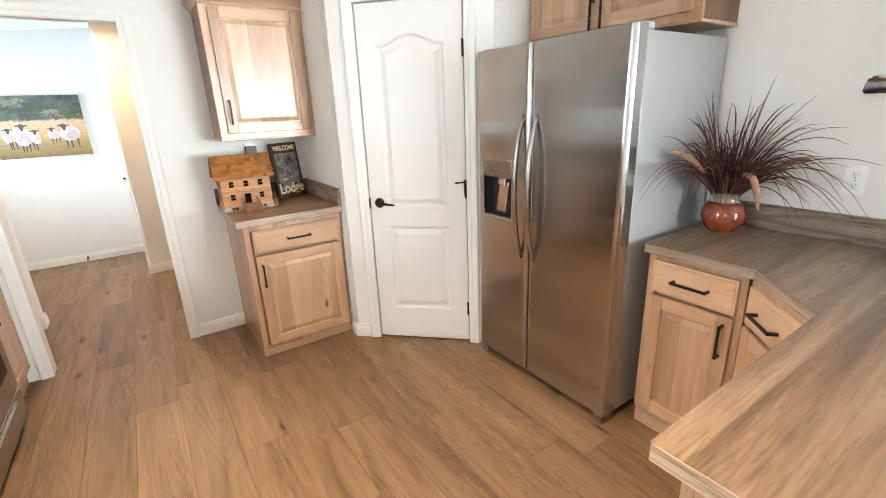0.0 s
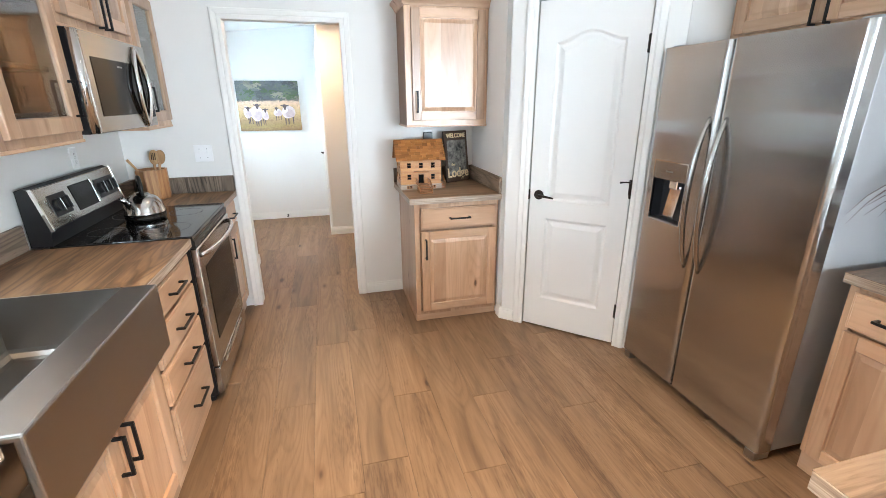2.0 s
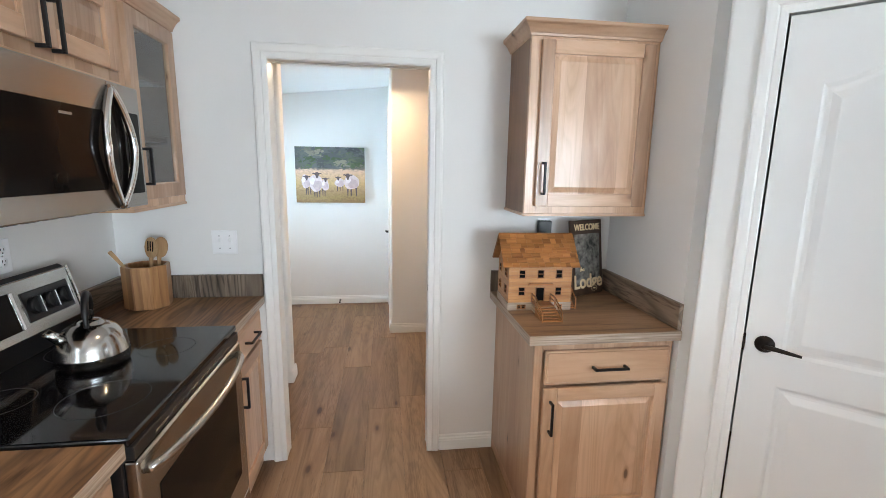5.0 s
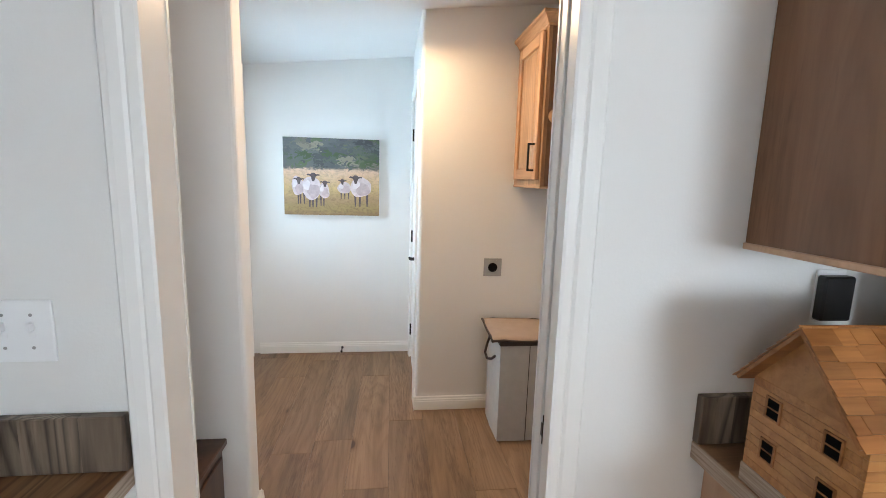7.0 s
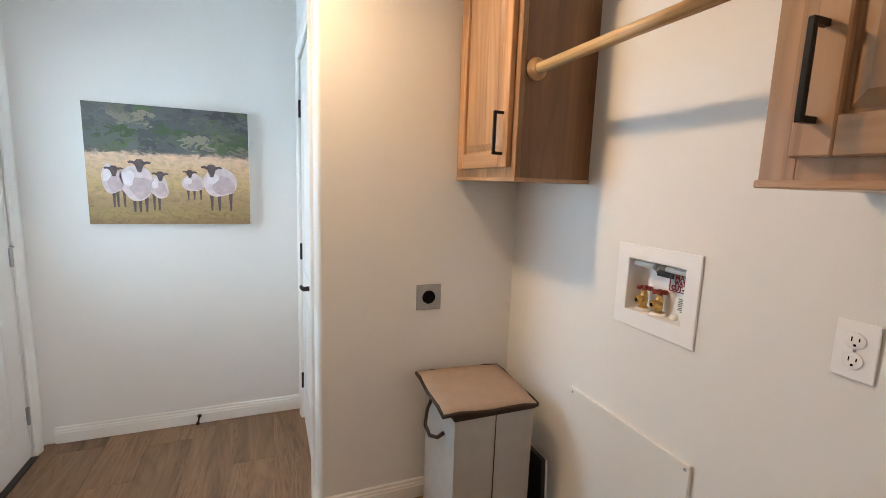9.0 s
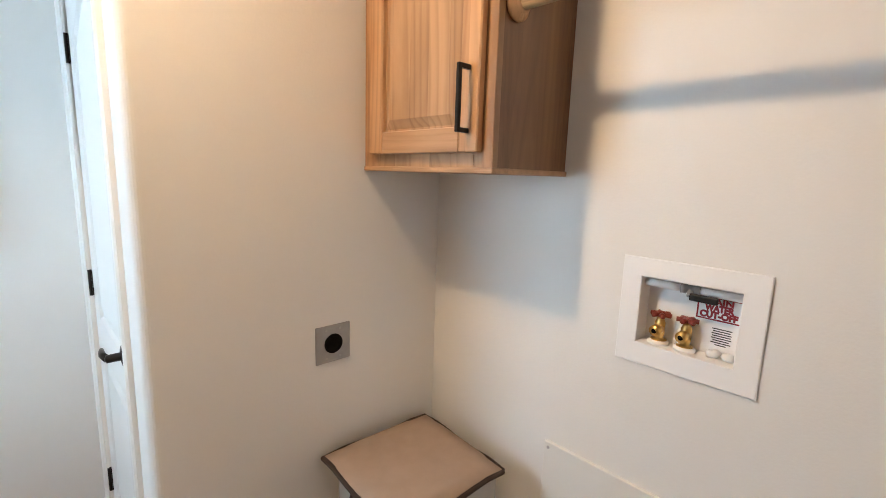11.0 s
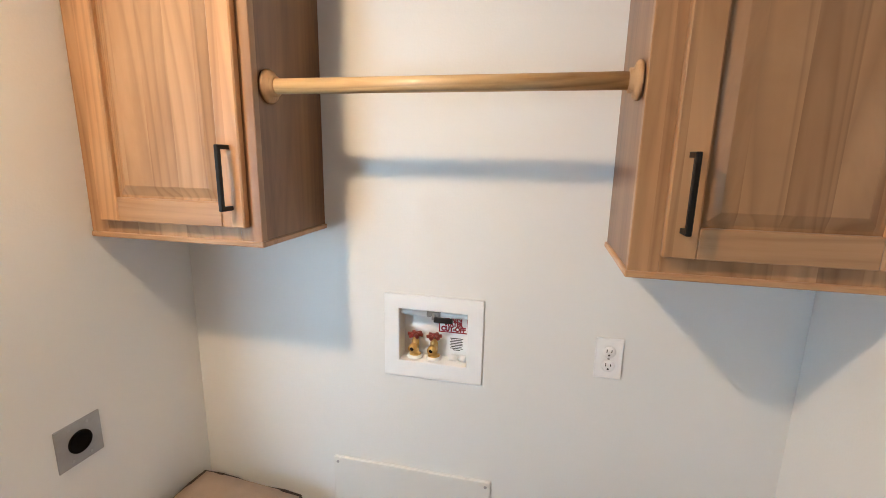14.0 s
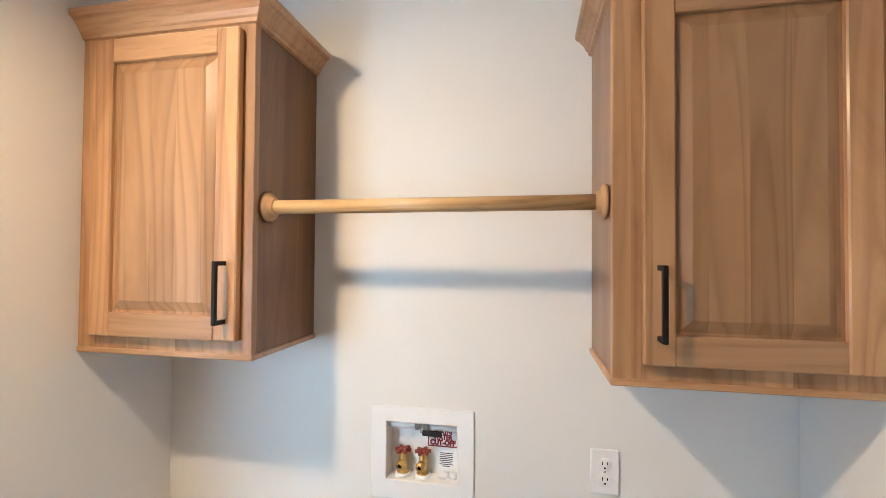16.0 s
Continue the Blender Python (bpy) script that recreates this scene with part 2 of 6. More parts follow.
splash_y = timber("laminate_splash_side", (0.34, 0.26, 0.20), (0.25, 0.185, 0.135), (0.14, 0.10, 0.075), 1, rough=0.45, coat=0.1, figure=1.4, rings=0.8, dashes=0.8, fine_mix=0.4, ring_tone=0.4)
counter_edge = streaked("laminate_counter_edge", (0.20, 0.145, 0.105), (0.37, 0.285, 0.215), (0.50, 0.41, 0.325))
# cabinet sides: darker copies of the fronts' wood, with shade put into the colour
alder_shaded = timber("alder_shaded_side", (0.29, 0.150, 0.076), (0.23, 0.112, 0.054), (0.15, 0.068, 0.031), 2, boards=0.14, knots=3.0, rings=0.3)
maple_shaded = timber("maple_shaded_side", (0.28, 0.140, 0.062), (0.215, 0.099, 0.042), (0.13, 0.055, 0.022), 2, boards=0.11, knots=1.6)
# the dimness behind the cabinet glass is put into this dark brown
cupboard_inside = timber("dim_cupboard_inside", (0.115, 0.062, 0.036), (0.090, 0.047, 0.026), (0.060, 0.031, 0.017), 2, coat=0.0)
wall_paint = plain("orange_peel_wall_paint", (0.80, 0.79, 0.765), 0.62, vary=0.012, scale=2.0, relief=0.2, relief_scale=170)
ceiling_paint = plain("ceiling_paint", (0.82, 0.81, 0.79), 0.75, vary=0.012, scale=2.0, relief=0.4, relief_scale=120)
trim_paint = plain("satin_white_trim", (0.84, 0.83, 0.80), 0.38, vary=0.012, scale=4.0)
door_paint = plain("satin_white_door", (0.80, 0.79, 0.77), 0.36, vary=0.01, scale=4.0, relief=0.06, relief_scale=90)
white_plastic = plain("white_plastic", (0.88, 0.88, 0.88), 0.3, vary=0.015)
panel_white = plain("painted_access_panel", (0.79, 0.775, 0.735), 0.5, vary=0.015)
black_metal = plain("matt_black_metal", (0.018, 0.017, 0.017), 0.42, 0.6, vary=0.15, scale=30)
bronze = plain("oil_rubbed_bronze", (0.028, 0.022, 0.019), 0.35, 0.8, vary=0.2, scale=30)
black_plastic = plain("black_enamel", (0.008, 0.008, 0.009), 0.35, vary=0.1)
# near-black in place of the shade inside holes; also the dryer outlet's black socket
dark_void = plain("dark_interior", (0.007, 0.006, 0.006), 0.9, vary=0.1)
dark_void.node_tree.nodes["Principled BSDF"].inputs["Specular IOR Level"].default_value = 0.1
steel_y = steel("brushed_steel", (0.43, 0.415, 0.395), 0.22, axis=0)
fridge_steel = steel("fridge_door_steel", (0.51, 0.505, 0.50), 0.17, axis=0, aniso=0.8)
steel_sink = steel("sink_steel", (0.37, 0.35, 0.33), 0.31, axis=1)
steel_plate = plain("grey_steel_plate", (0.38, 0.37, 0.36), 0.42, 0.55, vary=0.08, scale=25)
chrome = plain("polished_chrome", (0.78, 0.78, 0.78), 0.09, 1.0, vary=0.02)
satin_nickel = plain("satin_nickel", (0.45, 0.44, 0.43), 0.32, 1.0, vary=0.05)
fridge_grey = plain("fridge_side_enamel", (0.36, 0.36, 0.365), 0.42, 0.15, vary=0.02, relief=0.1, relief_scale=260)
cooktop_glass = plain("black_ceramic_glass", (0.006, 0.006, 0.007), 0.06, vary=0.1)
oven_glass = plain("dark_oven_glass", (0.010, 0.008, 0.007), 0.07, vary=0.1)
oven_glass.node_tree.nodes["Principled BSDF"].inputs["IOR"].default_value = 1.18
pane_glass = glass("clear_pane")
brass = plain("cast_brass", (0.72, 0.47, 0.17), 0.3, 1.0, vary=0.14, scale=40)
red_enamel = plain("red_valve_enamel", (0.24, 0.035, 0.025), 0.42, vary=0.2, scale=60)
red_print = plain("red_print", (0.32, 0.02, 0.03), 0.5, vary=0.04)
dark_print = plain("dark_print", (0.06, 0.05, 0.05), 0.6, vary=0.04)
cloth_body = plain("grey_canvas_cloth", (0.46, 0.435, 0.40), 0.85, vary=0.05, scale=20, relief=0.4, relief_scale=500)
cloth_lid = plain("tan_canvas_cloth", (0.36, 0.265, 0.205), 0.85, vary=0.05, scale=20, relief=0.4, relief_scale=500)
cloth_trim = plain("dark_brown_binding", (0.035, 0.020, 0.015), 0.75, vary=0.1)
glaze = plain("red_brown_glaze", (0.27, 0.055, 0.02), 0.12, vary=0.45, scale=14, coat=0.8)
glaze_neck = plain("grey_brown_glaze", (0.22, 0.16, 0.12), 0.3, vary=0.3, scale=30)
grass_blade = plain("burgundy_grass", (0.085, 0.028, 0.024), 0.55, vary=0.5, scale=9)
plume_fuzz = plain("tan_plume", (0.42, 0.23, 0.15), 0.9, vary=0.25, scale=60)
sign_dark = plain("dark_sign_wood", (0.055, 0.027, 0.014), 0.5, vary=0.3, scale=20)
sign_cream = plain("cream_letters", (0.80, 0.64, 0.40), 0.6, vary=0.08)
sheep_wool = plain("pale_wool_paint", (0.66, 0.55, 0.56), 0.7, vary=0.18, scale=24)
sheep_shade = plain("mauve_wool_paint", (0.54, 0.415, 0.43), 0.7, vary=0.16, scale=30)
sheep_light = plain("white_wool_paint", (0.76, 0.68, 0.695), 0.7, vary=0.08, scale=30)
sheep_dark = plain("dark_paint", (0.11, 0.082, 0.082), 0.7, vary=0.3, scale=40)
canvas_edge = plain("canvas_edge", (0.70, 0.69, 0.66), 0.8, vary=0.03)
lamp_glow = emitter("can_lamp_lens", (1.0, 0.83, 0.60), 9.0)
grout = plain("dark_joint", (0.055, 0.033, 0.02), 0.8, vary=0.1)


def painting_mat(z0, z1):
    """A field under a dark wood: brushy bands by height, in the canvas's own metres."""
    m, n, l, p = mat("oil_painted_field")
    tc = n.new("ShaderNodeTexCoord")
    sep = n.new("ShaderNodeSeparateXYZ")
    l.new(tc.outputs["Object"], sep.inputs[0])
    mr = n.new("ShaderNodeMapRange")
    mr.inputs[1].default_value, mr.inputs[2].default_value = z0, z1
    l.new(sep.outputs[2], mr.inputs[0])
    v = coords(n, l, (9, 9, 16), shift=False)
    wob = noise_node(n, l, v.outputs[0], 1.6, 4, 0.6, 1.0)
    add = n.new("ShaderNodeMath")
    add.operation = "MULTIPLY_ADD"
    add.inputs[1].default_value = 0.16
    l.new(wob.outputs[0], add.inputs[0])
    sub = n.new("ShaderNodeMath")
    sub.operation = "SUBTRACT"
    sub.inputs[1].default_value = 0.08
    l.new(mr.outputs[0], sub.inputs[0])
    l.new(sub.outputs[0], add.inputs[2])
    r = ramp(n, [(0.0, (0.26, 0.16, 0.08)), (0.10, (0.34, 0.24, 0.10)), (0.20, (0.38, 0.25, 0.13)), (0.34, (0.55, 0.38, 0.18)), (0.50, (0.66, 0.44, 0.27)), (0.585, (0.70, 0.47, 0.33)), (0.615, (0.16, 0.14, 0.13)), (0.72, (0.11, 0.14, 0.09)), (1.0, (0.13, 0.14, 0.14))])
    l.new(add.outputs[0], r.inputs[0])
    v2 = coords(n, l, (14, 14, 22), shift=False)
    dab = noise_node(n, l, v2.outputs[0], 1.2, 5, 0.65, 2.0)
    dr = ramp(n, [(0.30, (0.45, 0.45, 0.48)), (0.5, (1.0, 1.0, 1.0)), (0.72, (1.35, 1.3, 1.2))])
    l.new(dab.outputs[0], dr.inputs[0])
    p.inputs["Roughness"].default_value = 0.6
    warp = n.new("ShaderNodeVectorMath")
    warp.operation = "MULTIPLY_ADD"
    warp.inputs[1].default_value = (3.6, 3.6, 3.6)
    l.new(wob.outputs["Color"], warp.inputs[0])
    vv = coords(n, l, (9, 9, 20), shift=False)
    l.new(vv.outputs[0], warp.inputs[2])
    patch = n.new("ShaderNodeTexVoronoi")
    patch.inputs["Scale"].default_value = 1.0
    l.new(warp.outputs[0], patch.inputs["Vector"])
    tone = n.new("ShaderNodeSeparateColor")
    l.new(patch.outputs["Color"], tone.inputs[0])
    pr = ramp(n, [(0.0, (0.050, 0.055, 0.060)), (0.30, (0.095, 0.105, 0.115)), (0.58, (0.145, 0.150, 0.150)), (0.70, (0.050, 0.090, 0.035)), (0.84, (0.10, 0.15, 0.065)), (0.94, (0.17, 0.16, 0.13)), (1.0, (0.30, 0.27, 0.20))])
    l.new(tone.outputs[0], pr.inputs[0])
    above = ramp(n, [(0.605, (0.0, 0.0, 0.0)), (0.64, (0.85, 0.85, 0.85))])
    l.new(add.outputs[0], above.inputs[0])
    field = mix(n, l, "MULTIPLY", 0.5, r.outputs[0], dr.outputs[0])
    l.new(mix(n, l, "MIX", above.outputs[0], field, pr.outputs[0]), p.inputs["Base Color"])
    bump(n, l, dab.outputs[0], 0.25, 0.002, p)
    return m


# mesh helpers
def box(bm, x0, x1, y0, y1, z0, z1, bevel=0.0, seg=1):
    vs = [bm.verts.new((x, y, z)) for x in (x0, x1) for y in (y0, y1) for z in (z0, z1)]
    quads = ((0, 1, 3, 2), (4, 6, 7, 5), (0, 4, 5, 1), (2, 3, 7, 6), (0, 2, 6, 4), (1, 5, 7, 3))
    fs = [bm.faces.new([vs[i] for i in q]) for q in quads]
    if bevel:
        es = list({e for f in fs for e in f.edges})
        bmesh.ops.bevel(bm, geom=es, offset=bevel, segments=seg, affect="EDGES", profile=0.5)
    return vs


def prism(bm, outline, z0, z1, bevel=0.0):
    """An upright prism over an outline of (x, y)."""
    lo = [bm.verts.new((x, y, z0)) for x, y in outline]
    hi = [bm.verts.new((x, y, z1)) for x, y in outline]
    n = len(outline)
    fs = [bm.faces.new(list(reversed(lo))), bm.faces.new(hi)]
    fs += [bm.faces.new((lo[i], lo[(i + 1) % n], hi[(i + 1) % n], hi[i])) for i in range(n)]
    bmesh.ops.recalc_face_normals(bm, faces=fs)
    if bevel:
        bmesh.ops.bevel(bm, geom=list({e for f in fs for e in f.edges}), offset=bevel, segments=1, affect="EDGES")


def sweep(bm, outline, m, depth):
    """A flat outline of (u, v), in the plane that m gives, pushed along m's third axis."""
    a = [bm.verts.new(m @ Vector((u, v, 0))) for u, v in outline]
    b = [bm.verts.new(m @ Vector((u, v, depth))) for u, v in outline]
    n = len(outline)
    fs = [bm.faces.new(list(reversed(a))), bm.faces.new(b)]
    fs += [bm.faces.new((a[i], a[(i + 1) % n], b[(i + 1) % n], b[i])) for i in range(n)]
    bmesh.ops.recalc_face_normals(bm, faces=fs)


def tube(bm, pts, radius, seg=10, caps=True):
    """A round bar through pts; radius is one number or one for each point."""
    pts = [Vector(q) for q in pts]
    radii = radius if isinstance(radius, (list, tuple)) else [radius] * len(pts)
    rings = []
    side = None
    for i, q in enumerate(pts):
        d = (pts[min(i + 1, len(pts) - 1)] - pts[max(i - 1, 0)]).normalized()
        if side is None:
            side = d.orthogonal().normalized()
        side = (side - d * side.dot(d)).normalized()
        up = d.cross(side)
        rings.append([bm.verts.new(q + radii[i] * (math.cos(2 * math.pi * k / seg) * side + math.sin(2 * math.pi * k / seg) * up)) for k in range(seg)])
    for a, b in zip(rings, rings[1:]):
        for k in range(seg):
            bm.faces.new((a[k], a[(k + 1) % seg], b[(k + 1) % seg], b[k]))
    if caps:
        bm.faces.new(list(reversed(rings[0])))
        bm.faces.new(rings[-1])


def lathe(bm, profile, m=None, seg=28):
    """A turned body: profile of (radius, height) about the third axis of m."""
    m = m or Matrix()
    rings = [[bm.verts.new(m @ Vector((max(r, 1e-4) * math.cos(2 * math.pi * k / seg), max(r, 1e-4) * math.sin(2 * math.pi * k / seg), z))) for k in range(seg)] for r, z in profile]
    for a, b in zip(rings, rings[1:]):
        for k in range(seg):
            bm.faces.new((a[k], a[(k + 1) % seg], b[(k + 1) % seg], b[k]))
    bm.faces.new(list(reversed(rings[0])))
    bm.faces.new(rings[-1])


def finish(name, bm, material, smooth=False, normals=True):
    if normals:
        bmesh.ops.recalc_face_normals(bm, faces=bm.faces[:])
    me = bpy.data.meshes.new(name)
    bm.to_mesh(me)
    bm.free()
    me.materials.append(material)
    if smooth:
        for f in me.polygons:
            f.use_smooth = True
    return me


def part(name, bm, material, parent, label="", smooth=False):
    ob = new(name, finish(name, bm, material, smooth))
    ob.parent = parent
    if label:
        tagged(ob, label)
    return ob


def solid(name, bm, material, label, category, kind="", m=None, smooth=False, group=""):
    ob = new(name, finish(name, bm, material, smooth))
    if m is not None:
        ob.matrix_world = m
    return tagged(ob, label, category, group, kind)


def thing(name, m, label, category, group="", kind=""):
    ob = new(name)
    ob.empty_display_size = 0.05
    ob.matrix_world = m
    return tagged(ob, label, category, group, kind)


def boxpart(name, parent, material, *dims, bevel=0.0, label="", seg=1):
    bm = bmesh.new()
    box(bm, *dims, bevel=bevel, seg=seg)
    return part(name, bm, material, parent, label)


def letters(name, text, size, m, material, parent, depth=0.001, width=None, bold=0.0):
    """Words in the built-in font, as a mesh under parent, at m in the parent's space; centred."""
    cu = bpy.data.curves.new(name, "FONT")
    cu.body, cu.size, cu.extrude, cu.align_x, cu.align_y, cu.offset = text, size, depth, "CENTER", "CENTER", bold
    tmp = new(name + "_tmp", cu)
    bpy.context.view_layer.update()
    me = bpy.data.meshes.new_from_object(tmp.evaluated_get(bpy.context.evaluated_depsgraph_get()))
    bpy.data.objects.remove(tmp)
    if width:
        xs = [v.co.x for v in me.vertices]
        k = width / (max(xs) - min(xs))
        me.transform(Matrix.Diagonal((k, 1, 1, 1)))
    me.transform(m)
    me.materials.clear()
    me.materials.append(material)
    ob = new(name, me)
    ob.parent = parent
    return ob

# the large structure
WX0, WX1, BACK, HALL0, END = -1.37, 2.33, 3.44, 3.53, 6.235
DRY, LX, CORX, EXT = 5.25, 0.797, -0.073, -1.35
REAR, FAR = -6.0, 5.6


def kitchen_ceiling_z(x):
    return 2.53 + 0.196 * min(x, 3.2)


def hall_ceiling_z(x):
    return 2.405 + 0.10 * x


def wall(name, *boxes, bevel=0.0):
    bm = bmesh.new()
    for b in boxes:
        box(bm, *b, bevel=bevel, seg=3)
    ob = solid(name, bm, wall_paint, "off-white orange-peel textured drywall", "wall", "structure")
    return ob


OX0, OX1, OH = -0.652, 0.100, 2.022
wall("wall_kitchen_back", (WX0, OX0 - 0.015, BACK, HALL0, -0.03, 3.1), (OX1 + 0.015, 1.07, BACK, HALL0, -0.03, 3.1), (OX0 - 0.015, OX1 + 0.015, BACK, HALL0, OH + 0.015, 3.1))
SW = (0.70, 1.58, 1.11, 2.03)
wall("wall_kitchen_left", (WX0 - 0.14, WX0, REAR - 0.12, SW[0], -0.03, 3.1), (WX0 - 0.14, WX0, SW[1], HALL0, -0.03, 3.1), (WX0 - 0.14, WX0, SW[0], SW[1], -0.03, SW[2]), (WX0 - 0.14, WX0, SW[0], SW[1], SW[3], 3.1))
wall("wall_right", (WX1, WX1 + 0.14, -0.45, 2.2, -0.03, 3.4))
wall("wall_living_side", (WX1 + 0.14, FAR, -0.45, -0.33, -0.03, 3.4), (FAR, FAR + 0.12, REAR - 0.12, -0.33, -0.03, 3.4))
wall("wall_rear", (WX0 - 0.14, 1.8, REAR - 0.12, REAR, -0.03, 3.4), (5.0, FAR, REAR - 0.12, REAR, -0.03, 3.4), (1.8, 5.0, REAR - 0.12, REAR, -0.03, 0.45), (1.8, 5.0, REAR - 0.12, REAR, 2.45, 3.4))
wall("wall_pantry_side", (1.065, 1.17, 2.80, BACK, -0.03, 3.1))
wall("wall_fridge_alcove", (1.765, WX1 + 0.14, 2.10, 2.22, -0.03, 3.3))
VB = (4.345, 4.553, 1.047, 1.212)
bm = bmesh.new()
_loops = []
for (ya, yb, za, zb), xx in (((VB[0], VB[1], VB[2], VB[3]), LX + 0.12), ((VB[0], VB[1], VB[2], VB[3]), LX), ((HALL0, 5.37, -0.03, 3.0), LX), ((HALL0, 5.37, -0.03, 3.0), LX + 0.12)):
    _loops.append([bm.verts.new(q) for q in ((xx, ya, za), (xx, yb, za), (xx, yb, zb), (xx, ya, zb))])
for q0, q1 in zip(_loops, _loops[1:] + _loops[:1]):
    for i in range(4):
        bm.faces.new((q0[i], q0[(i + 1) % 4], q1[(i + 1) % 4], q1[i]))
solid("wall_laundry_back", bm, wall_paint, "off-white orange-peel textured drywall", "wall", "structure")
RD0, RD1, RDH = 5.44, 6.10, 2.035
_r = 0.022
_arcs = [(CORX + _r - _r * math.cos(a), DRY + _r - _r * math.sin(a)) for a in [math.pi / 2 * i / 6 for i in range(7)]]
bm = bmesh.new()
prism(bm, _arcs + [(LX, DRY), (LX, DRY + 0.12), (CORX + 0.12, DRY + 0.12), (CORX + 0.12, RD0 - 0.012), (CORX, RD0 - 0.012)], -0.03, 3.0)
solid("wall_laundry_corner", bm, wall_paint, "off-white drywall with a rounded outside corner", "wall", "structure")
wall("wall_hall_right_far", (CORX, CORX + 0.12, RD1 + 0.012, END, -0.03, 3.0), (CORX, CORX + 0.12, RD0 - 0.02, RD1 + 0.02, RDH + 0.012, 3.0))
wall("wall_hall_end", (EXT - 0.14, CORX + 0.14, END, END + 0.12, -0.03, 3.0))
ED0, ED1, EDH = 5.20, 6.115, 2.045
wall("wall_hall_left", (EXT - 0.14, EXT, HALL0, ED0 - 0.02, -0.03, 3.0), (EXT - 0.14, EXT, ED1 + 0.02, END, -0.03, 3.0), (EXT - 0.14, EXT, ED0 - 0.02, ED1 + 0.02, EDH + 0.02, 3.0))
PX, PY0, PY1 = -0.797, 4.325, 4.440
wall("wall_nook_stub", (EXT, PX, PY0, PY1, -0.03, 3.0), bevel=0.018)
wall("wall_pantry_closed_back", (2.2, 2.3, 2.22, BACK, -0.03, 3.3), (1.17, 2.3, BACK - 0.02, BACK + 0.1, -0.03, 3.3))

# diagonal pantry wall with its door opening; its own axes: x along the wall, front towards -y
DIAG = pose(1.065, 2.735, 0, 0, 0, -45)
DL = 0.945
PD0, PD1, PDH = 0.172, 0.775, 2.045
bm = bmesh.new()
box(bm, 0.0, PD0 - 0.008, 0.0, 0.11, -0.03, 3.2, bevel=0.012, seg=3)
box(bm, PD1 + 0.008, DL, 0.0, 0.11, -0.03, 3.2)
box(bm, PD0 - 0.02, PD1 + 0.02, 0.0, 0.11, PDH + 0.008, 3.2)
solid("wall_pantry_diagonal", bm, wall_paint, "off-white diagonal drywall round the pantry door", "wall", "structure", DIAG)


def slope_ceiling(name, x0, x1, y0, y1, rise):
    bm = bmesh.new()
    xs = [x0, min(3.2, x1), x1] if x1 > 3.2 else [x0, x1]
    rows = [[bm.verts.new((x, y, rise(x) + h)) for x in xs] for y, h in ((y0, 0), (y1, 0), (y1, 0.12), (y0, 0.12))]
    for a, b in zip(rows, rows[1:] + rows[:1]):
        for i in range(len(xs) - 1):
            bm.faces.new((a[i], a[i + 1], b[i + 1], b[i]))
    for i in (0, -1):
        bm.faces.new([r[i] for r in rows])
    return solid(name, bm, ceiling_paint, "white textured sloping drywall ceiling", "ceiling", "structure")


slope_ceiling("ceiling_kitchen", WX0 - 0.13, FAR + 0.1, REAR - 0.1, BACK + 0.03, kitchen_ceiling_z)
slope_ceiling("ceiling_hall", EXT - 0.13, LX + 0.1, BACK + 0.07, END + 0.1, hall_ceiling_z)


def place_on(d, out, origin):
    """Axes: first out, second up, third along d."""
    d, out = Vector(d).normalized(), Vector(out).normalized()
    m = Matrix((out, (0, 0, 1), d)).transposed().to_4x4()
    m.translation = Vector(origin)
    return m


BASE_PROFILE = [(0, 0), (0.013, 0), (0.013, 0.056), (0.0105, 0.060), (0.0105, 0.068), (0.006, 0.074), (0.006, 0.083), (0.002, 0.089), (0, 0.089)]


def baseboard(*runs):
    bm = bmesh.new()
    for (x0, y0), (x1, y1), out in runs:
        d = Vector((x1 - x0, y1 - y0, 0))
        sweep(bm, BASE_PROFILE, place_on(d, (*out, 0), (x0, y0, 0.001)), d.length)
    return solid("baseboard", bm, trim_paint, "white stepped wooden baseboard along the wall", "baseboard", "structure")


S = math.sqrt(0.5)
baseboard(((0.165, BACK), (0.46, BACK), (0, -1)))
baseboard(((CORX - 0.012, DRY), (LX, DRY), (0, -1)))
baseboard(((CORX, DRY - 0.012), (CORX, RD0 - 0.075), (-1, 0)))
baseboard(((EXT + 0.05, END), (CORX, END), (0, -1)))
baseboard(((LX, HALL0), (LX, DRY), (-1, 0)))
baseboard(((-0.88, PY0), (PX + 0.012, PY0), (0, -1)), ((PX, PY0 - 0.012), (PX, PY1 + 0.012), (1, 0)), ((EXT, PY1), (PX + 0.012, PY1), (0, 1)))
baseboard(((EXT, PY1), (EXT, ED0 - 0.09), (1, 0)))
_p = DIAG @ Vector((0.0, 0, 0))
_q = DIAG @ Vector((PD0 - 0.075, 0, 0))
baseboard(((1.065, 2.80), (1.065, 2.728), (-1, 0)), ((_p.x - 0.006, _p.y + 0.004), (_q.x, _q.y), (-S, -S)))
baseboard(((0.16, HALL0), (LX, HALL0), (0, 1)))

CASE_PROFILE = [(0, 0), (0, 0.008), (0.006, 0.010), (0.022, 0.0115), (0.026, 0.010), (0.032, 0.0135), (0.050, 0.0165), (0.061, 0.016), (0.066, 0.011), (0.066, 0)]


